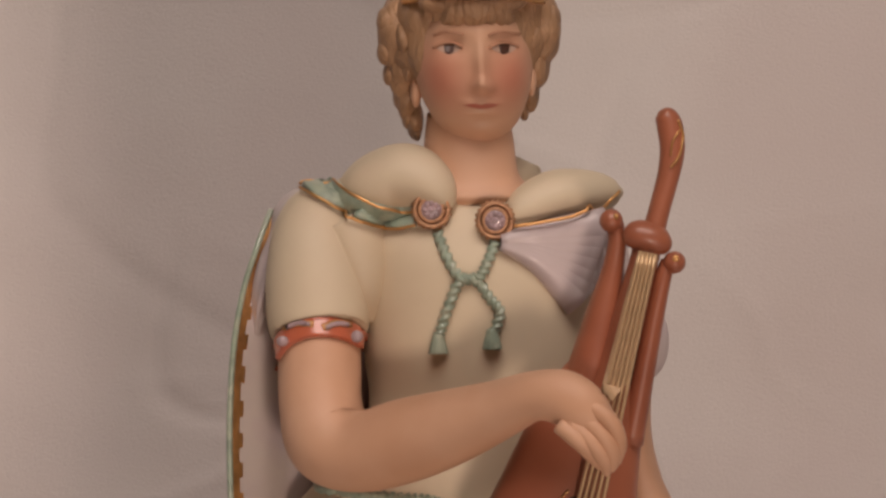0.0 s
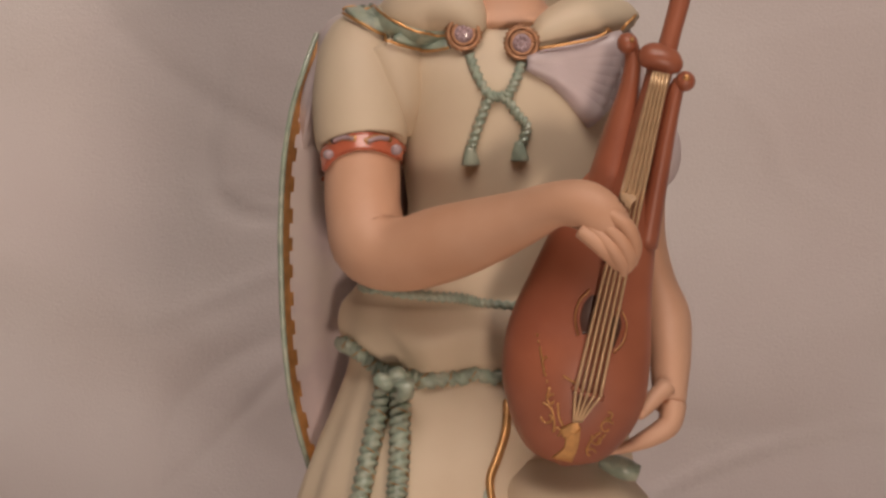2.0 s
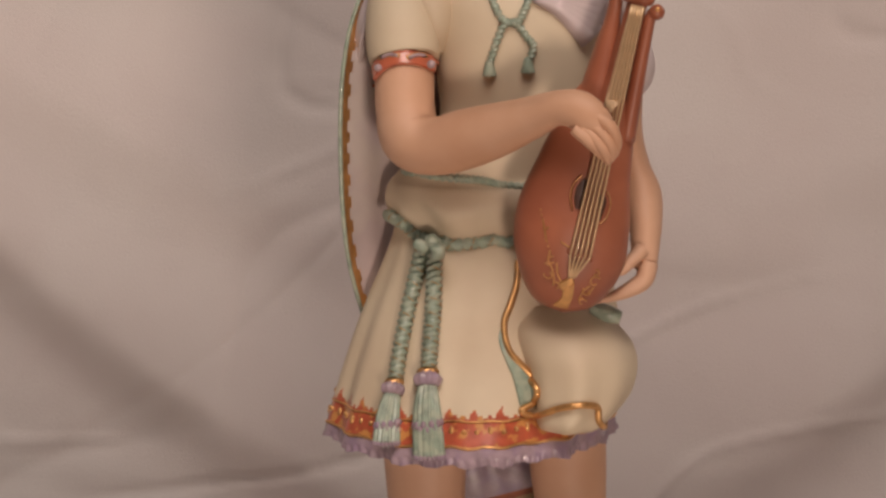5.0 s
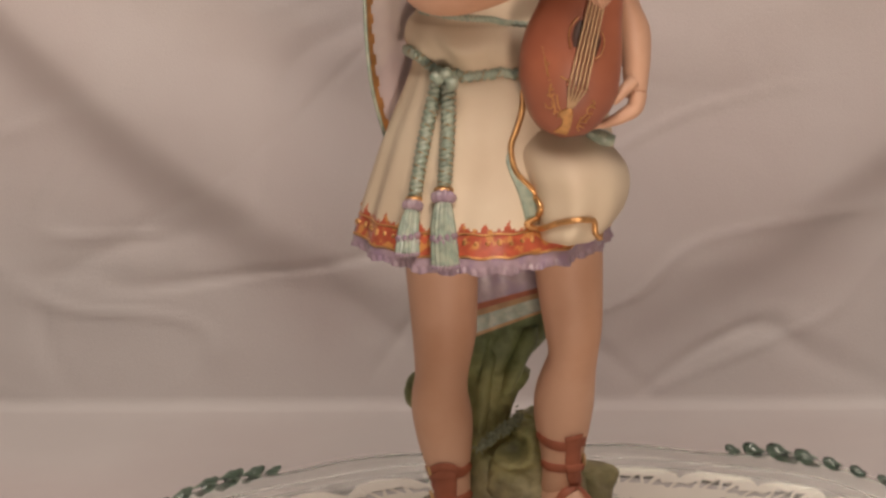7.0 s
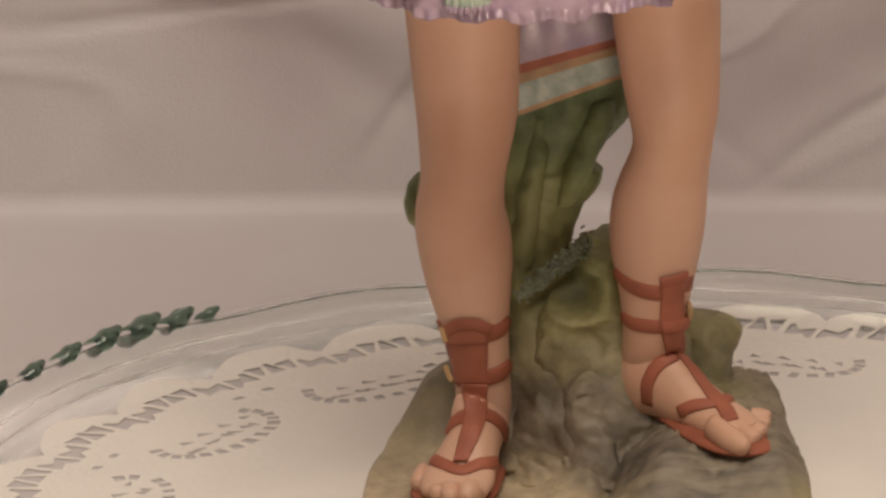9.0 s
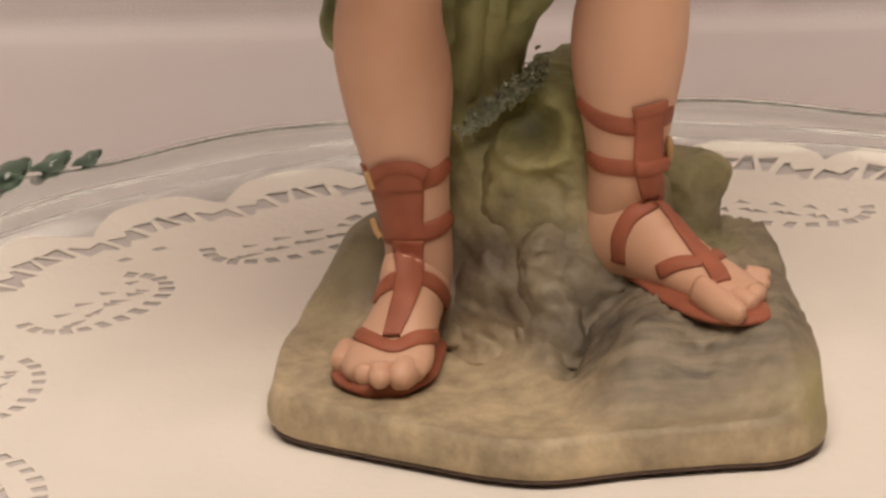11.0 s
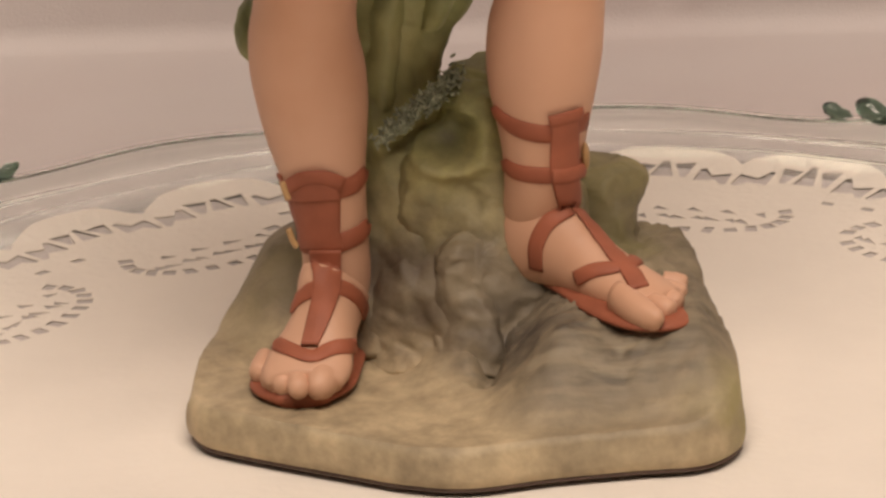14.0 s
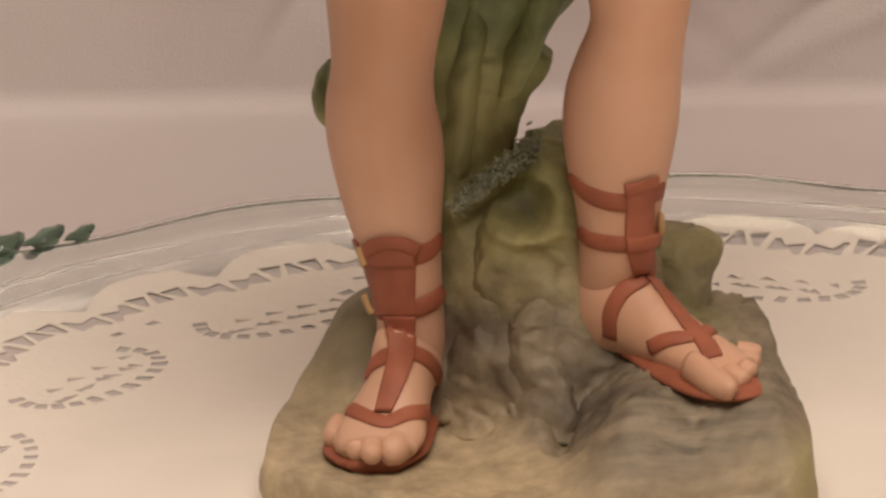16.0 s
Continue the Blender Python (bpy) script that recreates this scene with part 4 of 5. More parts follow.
for i in range(19):
    k = i / 18
    e = abs(k - 0.5) * 2
    F.cord([(*spot(760 + 150 * k, -22, -0.002 + 0.008 * e * e), 0.0012), (*spot(750 + 172 * k, 4, -0.0068 + 0.012 * e * e), 0.0017), (*spot(742 + 190 * k + 6 * math.sin(5 * i), 30 + 16 * e ** 3, -0.0060 + 0.014 * e * e), 0.0017), (*spot(740 + 194 * k + 9 * math.cos(3 * i), 46 + 30 * e ** 3, -0.0040 + 0.014 * e * e), 0.0008)], 0, "hair", n=10, steps=4)
for x, y, d, a, b in ((686, 40, 13, 20, 30), (684, 88, 13, 17, 26), (694, 130, 15, 16, 24), (708, 172, 18, 14, 24), (722, 206, 18, 12, 22), (738, 234, 18, 9, 16), (716, 70, 8, 16, 32), (722, 122, 11, 12, 26), (972, 36, 13, 20, 30), (968, 76, 14, 17, 26), (956, 112, 16, 13, 24), (945, 148, 18, 11, 22), (934, 182, 19, 9, 20), (944, 70, 9, 13, 30)):
    F.ball(spot(x, y, d / 1000), (a * 0.000127, 0.0050, b * 0.000127), "hair", n=28, rings=20, rough=0.16, freq=220, turn=Matrix.Rotation(rnd.uniform(-0.35, 0.35), 3, "Y"))
F.cord([tuple(spot(715 + 245 * k / 12, 2 - 16 * math.sin(math.pi * k / 12), -0.010 + 0.016 * (abs(k / 6 - 1)) ** 2)) for k in range(13)], 0.0011, "gold", n=10, steps=4)

# cape hanging behind, its lining and borders
CAPE = [((-0.0426, 0.0160, 0.2869), (0.0339, 0.0160, 0.2882), 0.010), ((-0.0458, 0.0100, 0.2787), (0.0376, 0.0140, 0.2795), 0.016), ((-0.0491, 0.0080, 0.2686), (0.0387, 0.0140, 0.2665), 0.020), ((-0.0514, 0.0060, 0.2559), (0.0385, 0.0140, 0.2495), 0.024), ((-0.0526, 0.0060, 0.2404), (0.0382, 0.0140, 0.2325), 0.028),
        ((-0.0528, 0.0060, 0.2264), (0.0337, 0.0140, 0.2233), 0.030), ((-0.0526, 0.0070, 0.2120), (0.0334, 0.0140, 0.2060), 0.032), ((-0.0513, 0.0090, 0.1958), (0.0332, 0.0140, 0.1916), 0.032), ((-0.0479, 0.0140, 0.1789), (0.0316, 0.0180, 0.1734), 0.028), ((-0.0431, 0.0220, 0.1617), (0.0270, 0.0240, 0.1595), 0.020), ((-0.0337, 0.0310, 0.1204), (0.0234, 0.0310, 0.1290), 0.002), ((-0.0274, 0.0320, 0.0933), (0.0229, 0.0320, 0.1105), 0.001)]
for side, off in (("in", 0.0), ("out", 0.0016)):
    rows = []
    for l in smooth_rows([(*a, *b, d) for a, b, d in CAPE], 20):
        a, b, d = Vector(l[:3]), Vector(l[3:6]), l[6]
        row = []
        for j in range(121):
            k = j / 120
            w = math.pi * k
            p = a.lerp(b, k) + Vector((0, (d + off) * math.sin(w) + off + 0.05 * d * math.sin(j * 0.45) * math.sin(w), 0))
            row.append(p)
        rows.append(row)
    last = len(rows) - 1

    def cape_paint(i, j):
        if i > last - 2 or last - 9 < i < last - 6:
            return "buckle"
        if i > last - 7:
            return "teal"
        if i > last - 11:
            return "sandal"
        # lower lilac lining in darker violet: its shade put into the colour
        if i > last - 30:
            return "fringe"
        if j < 1:
            return "teal"
        if j < 3 + (i // 5) % 2:
            return "gold"
        return "lilac"

    F.grid(rows, cape_paint, closed=False)
    if side == "in":
        F.cord([tuple(r[0]) for r in rows], 0.0007, "teal", n=8, steps=1)
        F.cord([tuple(r[-1]) for r in rows], 0.0009, "lilac", n=8, steps=1)

# sleeve, arm band, playing arm and fingers
F.limb([((-0.0288, 0.0120, 0.2896), 0.0063, 0.008), ((-0.0315, 0.0100, 0.2836), 0.0097, 0.011), ((-0.0322, 0.0060, 0.2750), 0.0112, 0.0125), ((-0.0320, 0.0030, 0.2663), 0.0117, 0.0125), ((-0.0315, 0.0010, 0.2607), 0.0112, 0.012), ((-0.0313, 0.0000, 0.2589), 0.0094, 0.010)], "cream", n=40)
F.limb([((-0.0290, 0.0150, 0.2895), 0.0034, 0.006), ((-0.0362, 0.0140, 0.2866), 0.0046, 0.008), ((-0.0390, 0.0130, 0.2810), 0.0042, 0.008), ((-0.0426, 0.0120, 0.2735), 0.0036, 0.007), ((-0.0450, 0.0120, 0.2660), 0.0024, 0.005), ((-0.0464, 0.0130, 0.2580), 0.0006, 0.002)], "lilac", n=32, shape=lambda u, w: 1 + 0.08 * math.cos(6 * w + 5 * u))
F.limb([((-0.0315, 0.0020, 0.2625), 0.0091, 0.010), ((-0.0316, -0.0030, 0.2528), 0.0094, 0.0100), ((-0.0314, -0.0060, 0.2442), 0.0094, 0.0100), ((-0.0293, -0.0100, 0.2370), 0.0099, 0.0105), ((-0.0223, -0.0150, 0.2350), 0.0091, 0.0100),
        ((-0.0120, -0.0220, 0.2383), 0.0094, 0.0095), ((-0.0019, -0.0290, 0.2421), 0.0084, 0.0085), ((0.0080, -0.0360, 0.2464), 0.0067, 0.0072), ((0.0160, -0.0430, 0.2503), 0.0055, 0.0058), ((0.0226, -0.0470, 0.2503), 0.0061, 0.0055), ((0.0274, -0.0490, 0.2469), 0.0058, 0.0048), ((0.0308, -0.0490, 0.2435), 0.0038, 0.0035)], "skin", n=36)
for pts in (((1075,358), (1112,382), (1129,420), (1127,455)), ((1064,376), (1102,408), (1119,444), (1117,466)), ((1050,388), (1086,420), (1106,452), (1110,472)), ((1032,392), (1062,415), (1086,440), (1100,462))):
    o, ex, ey = Vector((0.0171, -0.0510, 0.2440)), Vector((0.0304, -0.0510, 0.2437)), Vector((0.0169, -0.0510, 0.2305))
    q = [o + (ex - o) * ((x - 1000) / 100) + (ey - o) * ((y - 400) / 100) for x, y in pts]
    F.limb([(q[0], 0.0019, 0.0019), (q[1] + Vector((0, -0.0015, 0)), 0.0020, 0.0020), (q[2], 0.0018, 0.0018), (q[3] + Vector((0, 0.002, 0)), 0.0009, 0.0010)], "skin", n=14)
F.freeze()
F.patch([(-0.0393, -0.0600, 0.2647), (-0.0369, -0.0600, 0.2680), (-0.0315, -0.0600, 0.2703), (-0.0255, -0.0600, 0.2699), (-0.0191, -0.0600, 0.2667)], [(-0.0394, -0.0600, 0.2592), (-0.0364, -0.0600, 0.2637), (-0.0316, -0.0600, 0.2660), (-0.0256, -0.0600, 0.2656), (-0.0196, -0.0600, 0.2626)], "band", 0.0014)
F.strap([(-0.0361, -0.0600, 0.2678), (-0.0334, -0.0600, 0.2687), (-0.0308, -0.0600, 0.2684)], 0.0010, "gold", lift=0.0011)
F.strap([(-0.0355, -0.0600, 0.2678), (-0.0334, -0.0600, 0.2686), (-0.0314, -0.0600, 0.2683)], 0.0006, "gem", lift=0.0016)
F.strap([(-0.0291, -0.0600, 0.2676), (-0.0265, -0.0600, 0.2686), (-0.0238, -0.0600, 0.2683)], 0.0010, "gold", lift=0.0011)
F.strap([(-0.0285, -0.0600, 0.2676), (-0.0265, -0.0600, 0.2684), (-0.0244, -0.0600, 0.2682)], 0.0006, "gem", lift=0.0016)
F.ball((-0.0228, -0.0130, 0.2607), (0.0014, 0.0008, 0.0014), "gem", n=10, rings=8)
F.ball((-0.0396, -0.0100, 0.2596), (0.0014, 0.0010, 0.0012), "gem", n=10, rings=8)

# cape folded over the shoulders
F.limb([((-0.0015, 0.0020, 0.2880), 0.0020, 0.004), ((-0.0050, 0.0020, 0.2923), 0.0056, 0.007), ((-0.0106, 0.0060, 0.2942), 0.0081, 0.010), ((-0.0170, 0.0100, 0.2926), 0.0081, 0.011), ((-0.0228, 0.0140, 0.2903), 0.0059, 0.009), ((-0.0286, 0.0160, 0.2900), 0.0028, 0.006)], "cream", n=36)
F.limb([((0.0110, 0.0000, 0.2848), 0.0017, 0.004), ((0.0153, 0.0010, 0.2874), 0.0047, 0.006), ((0.0218, 0.0050, 0.2898), 0.0059, 0.009), ((0.0289, 0.0090, 0.2903), 0.0053, 0.009), ((0.0340, 0.0120, 0.2902), 0.0036, 0.007), ((0.0366, 0.0130, 0.2901), 0.0014, 0.004)], "cream", n=36)
F.limb([((-0.0029, 0.0220, 0.2907), 0.0070, 0.006), ((0.0058, 0.0260, 0.2930), 0.0070, 0.007), ((0.0171, 0.0220, 0.2902), 0.0056, 0.006)], "cream", n=24)
for j in range(7):
    k = j / 6
    o, ex, ey = Vector((0.0188, -0.0060, 0.2797)), Vector((0.0326, -0.0060, 0.2794)), Vector((0.0185, -0.0060, 0.2658))
    at = lambda x, y, d: tuple(o + (ex - o) * ((x - 1000) / 100) + (ey - o) * ((y - 100) / 100) + Vector((0, d, 0)))
    F.limb([(at(935, 92 + 6 * k, 0.0), 0.0014, 0.0018), (at(1000 - 6 * k, 82 + 42 * k, 0.001), 0.0030, 0.0022), (at(1105 - 40 * k, 72 + 118 * k, 0.004), 0.0046, 0.0028)], "lilac", n=14)
F.ball((0.0252, 0.0030, 0.2752), (0.0086, 0.006, 0.0086), "lilac", n=28, rings=18)
F.ball((0.0422, 0.0060, 0.2566), (0.0055, 0.008, 0.0091), "lilac", n=24, rings=16)
F.strap([(0.0434, -0.0040, 0.2545), (0.0433, -0.0040, 0.2510), (0.0422, -0.0040, 0.2485)], 0.0008, "band", lift=0.001)
F.freeze()
F.patch([(-0.0331, -0.0600, 0.2986), (-0.0267, -0.0600, 0.2997), (-0.0214, -0.0600, 0.2963), (-0.0142, -0.0600, 0.2937), (-0.0088, -0.0600, 0.2936)], [(-0.0298, -0.0600, 0.2956), (-0.0250, -0.0600, 0.2931), (-0.0191, -0.0600, 0.2901), (-0.0131, -0.0600, 0.2888), (-0.0085, -0.0600, 0.2892)], "teal", 0.0016)
for path, r in (([(-0.0333, -0.0600, 0.2988), (-0.0267, -0.0600, 0.2997), (-0.0214, -0.0600, 0.2966), (-0.0142, -0.0600, 0.2937), (-0.0082, -0.0600, 0.2936)], 2.8), ([(-0.0327, -0.0600, 0.2971), (-0.0292, -0.0600, 0.2949), (-0.0244, -0.0600, 0.2919), (-0.0191, -0.0600, 0.2894), (-0.0131, -0.0600, 0.2884), (-0.0085, -0.0600, 0.2891)], 2.8),
                ([(0.0123, -0.0600, 0.2881), (0.0181, -0.0600, 0.2890), (0.0247, -0.0600, 0.2903), (0.0289, -0.0600, 0.2924), (0.0335, -0.0600, 0.2960)], 3.2)):
    F.cord(F.snap(path, 0.0014, 6), r * 0.000127, "gold", n=8, steps=2)
for x, y in ((610, 358), (655, 380), (700, 388)):
    c = F.snap([tuple(spot(x, y, -0.06)), tuple(spot(x + 1, y, -0.06))], 0.0010, 1)[0]
    F.ball(c, (0.0013, 0.0005, 0.0013), "gold", n=12, rings=6)
# brooches
for x, y in ((767, 380), (875, 397)):
    c = Vector(F.snap([tuple(spot(x, y, -0.06)), tuple(spot(x + 1, y, -0.06))], 0.0026, 1)[0])
    F.ball(c, (0.0042, 0.0018, 0.0043), "bronze", n=28, rings=12)
    for r, m_, q in ((30, "bronze", 0.0005), (21, "bronze", 0.0005)):
        F.cord([tuple(c + Vector((r * 0.000127 * math.cos(a), -0.0015, r * 0.000127 * math.sin(a)))) for a in (2 * math.pi * k / 16 for k in range(17))], q, m_, n=6, steps=2)
    for k in range(22):
        a = 2 * math.pi * k / 22
        F.ball(c + Vector((0.0042 * math.cos(a), -0.0006, 0.0042 * math.sin(a))), (0.0005, 0.0005, 0.0005), "bronze", n=6, rings=4)
    F.ball(c + Vector((0, -0.0014, 0)), (0.0026, 0.0009, 0.0026), "gem", n=20, rings=12)
    for k in range(9):
        a, d = 2 * math.pi * k / 8, (0.0015 if k < 8 else 0.0)
        F.ball(c + Vector((d * math.cos(a), -0.0021, d * math.sin(a))), (0.0006, 0.0005, 0.0006), "gem", n=8, rings=6)
# neck cords
F.freeze()
for path in ([(-0.0040, -0.0600, 0.2875), (-0.0024, -0.0600, 0.2831), (0.0001, -0.0600, 0.2787), (0.0041, -0.0600, 0.2772), (0.0068, -0.0600, 0.2735), (0.0087, -0.0600, 0.2708), (0.0076, -0.0600, 0.2669)],
             [(0.0079, -0.0600, 0.2853), (0.0064, -0.0600, 0.2814), (0.0045, -0.0600, 0.2784), (0.0005, -0.0600, 0.2773), (-0.0016, -0.0600, 0.2731), (-0.0033, -0.0600, 0.2683), (-0.0042, -0.0600, 0.2653)]):
    F.cord(F.snap(path, 0.0008, 7), 0.0011, "teal", n=12, steps=3, twist=16)
for x, y, lean in ((870, 600, -4), (777, 608, -3)):
    c = Vector(F.snap([tuple(spot(x, y, -0.06)), tuple(spot(x + 1, y, -0.06))], 0.0010, 1)[0])
    F.level([(c + Vector((0, 0, 0.0024)), 0.0010, 0.0010), (c, 0.0016, 0.0014), (c - Vector((0, 0, 0.0022)), 0.0021, 0.0016)], "teal", n=30, shape=lambda u, w: (1 + 0.12 * math.cos(10 * w), 0))

# belts, hanging cords and tassels
F.cord(F.snap([(-0.0307, -0.0600, 0.2338), (-0.0228, -0.0600, 0.2324), (-0.0136, -0.0600, 0.2312), (-0.0068, -0.0600, 0.2306), (-0.0018, -0.0600, 0.2291), (0.0074, -0.0600, 0.2281)], 0.0002, 7), 0.0012, "teal", n=12, steps=3, twist=24)
BELT = F.snap([(-0.0347, -0.0600, 0.2210), (-0.0311, -0.0600, 0.2191), (-0.0269, -0.0600, 0.2152), (-0.0227, -0.0600, 0.2125), (-0.0167, -0.0600, 0.2121), (-0.0074, -0.0600, 0.2127), (0.0031, -0.0600, 0.2124)], 0.0010, 7)
F.cord(BELT, 0.0018, "teal", n=12, steps=3, twist=24)
F.spiral(BELT, 0.0019, 10, "buckle", 0.00018)
F.ball((-0.0237, -0.0110, 0.2037), (0.0026, 0.0030, 0.0028), "teal", n=24, rings=14, rough=0.2, freq=400)
F.freeze()
A = F.snap([(-0.0239, -0.0900, 0.2166), (-0.0264, -0.0900, 0.2068), (-0.0289, -0.0900, 0.1966), (-0.0310, -0.0900, 0.1864), (-0.0325, -0.0900, 0.1767)], 0.0016, 8)
B = F.snap([(-0.0209, -0.0900, 0.2165), (-0.0212, -0.0900, 0.2067), (-0.0218, -0.0900, 0.1964), (-0.0226, -0.0900, 0.1879), (-0.0233, -0.0900, 0.1796)], 0.0016, 8)
for path, r in ((A, 0.0022), (B, 0.0023)):
    F.cord(path, r, "teal", n=14, steps=3, twist=19)
    F.spiral(path, r * 1.06, 9, "buckle", 0.00018)
rib = lambda u, w: 1 + 0.10 * math.cos(14 * w)
for line, s in ((F.snap([(-0.0326, -0.0900, 0.1757), (-0.0332, -0.0900, 0.1716), (-0.0342, -0.0900, 0.1667), (-0.0349, -0.0900, 0.1622), (-0.0355, -0.0900, 0.1567)], 0.0022, 1), 0.94), (F.snap([(-0.0234, -0.0900, 0.1786), (-0.0237, -0.0900, 0.1738), (-0.0242, -0.0900, 0.1679), (-0.0245, -0.0900, 0.1620), (-0.0251, -0.0900, 0.1526)], 0.0024, 1), 1.08)):
    q = [Vector(p) for p in line]
    F.limb([(q[0], 0.0018 * s, 0.0018 * s), (q[0].lerp(q[1], 0.4), 0.0040 * s, 0.0032 * s), (q[0].lerp(q[1], 0.85), 0.0036 * s, 0.0030 * s), (q[1], 0.0018 * s, 0.0018 * s)], "fringe", n=56, shape=lambda u, w: 1 + 0.07 * math.cos(9 * w))
    F.limb([(q[1].lerp(q[0], 0.2), 0.0024 * s, 0.0020 * s), (q[2], 0.0036 * s, 0.0026 * s), (q[3], 0.0040 * s, 0.0028 * s), (q[3].lerp(q[4], 0.5), 0.0042 * s, 0.0029 * s), (q[4], 0.0044 * s, 0.0029 * s)], "teal", n=84, shape=rib)
    F.limb([(q[0] + Vector((0, 0, 0.0010)), 0.0022 * s, 0.0020 * s), (q[0], 0.0030 * s, 0.0026 * s), (q[0] - Vector((0, 0, 0.0012)), 0.0026 * s, 0.0024 * s)], "gold", n=40, shape=rib)
    for k in range(11):
        a = math.pi * k / 10
        F.ball(q[3] + Vector((0.0038 * s * math.cos(a), -0.0026 * s * math.sin(a), 0.0012 * math.cos(3 * k))), (0.0010, 0.0010, 0.0014), "fringe", n=8, rings=6)
        F.ball(q[4] + Vector((0.0042 * s * math.cos(a), -0.0027 * s * math.sin(a), 0.0006)), (0.0007, 0.0007, 0.0009), "fringe", n=7, rings=5)

# the other arm, holding the lute from behind
F.limb([((0.0394, 0.0020, 0.2504), 0.0042, 0.007), ((0.0393, 0.0000, 0.2365), 0.0039, 0.008), ((0.0407, -0.0020, 0.2255), 0.0047, 0.009), ((0.0427, -0.0060, 0.2169), 0.0061, 0.009), ((0.0434, -0.0120, 0.2087), 0.0053, 0.008), ((0.0431, -0.0160, 0.2023), 0.0046, 0.006), ((0.0428, -0.0200, 0.1967), 0.0039, 0.0045)], "skin", n=28)
F.limb([((0.0438, -0.0200, 0.1974), 0.0033, 0.004), ((0.0424, -0.0220, 0.1925), 0.0030, 0.004), ((0.0373, -0.0240, 0.1896), 0.0024, 0.003), ((0.0318, -0.0240, 0.1875), 0.0015, 0.002), ((0.0276, -0.0240, 0.1866), 0.0011, 0.0015)], "skin", n=18)
F.limb([((0.0420, -0.0220, 0.2020), 0.0025, 0.003), ((0.0385, -0.0250, 0.1991), 0.0021, 0.0025), ((0.0359, -0.0270, 0.1966), 0.0016, 0.002), ((0.0349, -0.0273, 0.1956), 0.0011, 0.0013), ((0.0345, -0.0274, 0.1952), 0.0004, 0.0005)], "skin", n=16)

# lute
F.limb([((0.0165, -0.0280, 0.1844), 0.0017, 0.003), ((0.0169, -0.0280, 0.1869), 0.0091, 0.0075), ((0.0180, -0.0280, 0.1931), 0.0141, 0.0105), ((0.0194, -0.0280, 0.2015), 0.0173, 0.0120), ((0.0201, -0.0280, 0.2105), 0.0180, 0.0120), ((0.0216, -0.0270, 0.2186), 0.0173, 0.0112),
        ((0.0241, -0.0270, 0.2282), 0.0151, 0.0098), ((0.0274, -0.0260, 0.2390), 0.0129, 0.0080), ((0.0306, -0.0250, 0.2484), 0.0105, 0.0064), ((0.0326, -0.0240, 0.2537), 0.0080, 0.0050)], "lute", n=48)
F.limb([((0.0247, -0.0260, 0.2431), 0.0050, 0.006), ((0.0291, -0.0250, 0.2553), 0.0048, 0.006), ((0.0320, -0.0240, 0.2660), 0.0039, 0.005), ((0.0342, -0.0240, 0.2756), 0.0025, 0.003), ((0.0352, -0.0240, 0.2817), 0.0021, 0.0025), ((0.0349, -0.0240, 0.2862), 0.0019, 0.002)], "lute", n=24)
F.limb([((0.0374, -0.0270, 0.2375), 0.0030, 0.004), ((0.0404, -0.0270, 0.2525), 0.0026, 0.0035), ((0.0431, -0.0270, 0.2654), 0.0022, 0.003), ((0.0452, -0.0270, 0.2743), 0.0019, 0.0025), ((0.0465, -0.0270, 0.2778), 0.0017, 0.002)], "lute", n=24)
F.ball((0.0340, -0.0250, 0.2868), (0.0026, 0.0030, 0.0026), "lute", n=20, rings=14)
F.ball((0.0477, -0.0280, 0.2776), (0.0025, 0.0030, 0.0025), "lute", n=20, rings=14)
F.ball((0.0350, -0.0275, 0.2879), (0.0007, 0.0006, 0.0007), "gold", n=8, rings=6)
F.ball((0.0479, -0.0305, 0.2786), (0.0009, 0.0006, 0.0009), "gold", n=8, rings=6)
F.limb([((0.0282, -0.0310, 0.2341), 0.0044, 0.0050), ((0.0329, -0.0290, 0.2502), 0.0042, 0.0045), ((0.0373, -0.0280, 0.2650), 0.0036, 0.0040), ((0.0408, -0.0270, 0.2771), 0.0032, 0.0036), ((0.0420, -0.0270, 0.2818), 0.0033, 0.0036)], "lute", n=24)
F.limb([((0.0377, -0.0260, 0.2833), 0.0022, 0.0030), ((0.0399, -0.0270, 0.2836), 0.0035, 0.0042), ((0.0436, -0.0270, 0.2825), 0.0035, 0.0042), ((0.0458, -0.0260, 0.2812), 0.0021, 0.0030)], "lute", n=24)
F.limb([((0.0433, -0.0260, 0.2843), 0.0025, 0.0030), ((0.0447, -0.0250, 0.2892), 0.0024, 0.0030), ((0.0468, -0.0240, 0.2965), 0.0025, 0.0030), ((0.0478, -0.0230, 0.3024), 0.0028, 0.0032), ((0.0473, -0.0220, 0.3074), 0.0029, 0.0032), ((0.0462, -0.0220, 0.3099), 0.0023, 0.0026), ((0.0456, -0.0220, 0.3109), 0.0010, 0.0012)], "lute", n=24)
F.freeze()
for path, r in (([(0.0472, -0.0600, 0.3111), (0.0481, -0.0600, 0.3077), (0.0473, -0.0600, 0.3035), (0.0456, -0.0600, 0.3010)], 2.5), ([(0.0475, -0.0600, 0.3089), (0.0461, -0.0600, 0.3065), (0.0456, -0.0600, 0.3035)], 2)):
    F.cord(F.snap(path, 0.0002, 4), r * 0.000127, "gold", n=6, steps=2)
F.patch([(0.0386, -0.0600, 0.2827), (0.0345, -0.0600, 0.2686), (0.0300, -0.0600, 0.2528)], [(0.0424, -0.0600, 0.2822), (0.0387, -0.0600, 0.2682), (0.0345, -0.0600, 0.2521)], "neckwood", 0.0005)
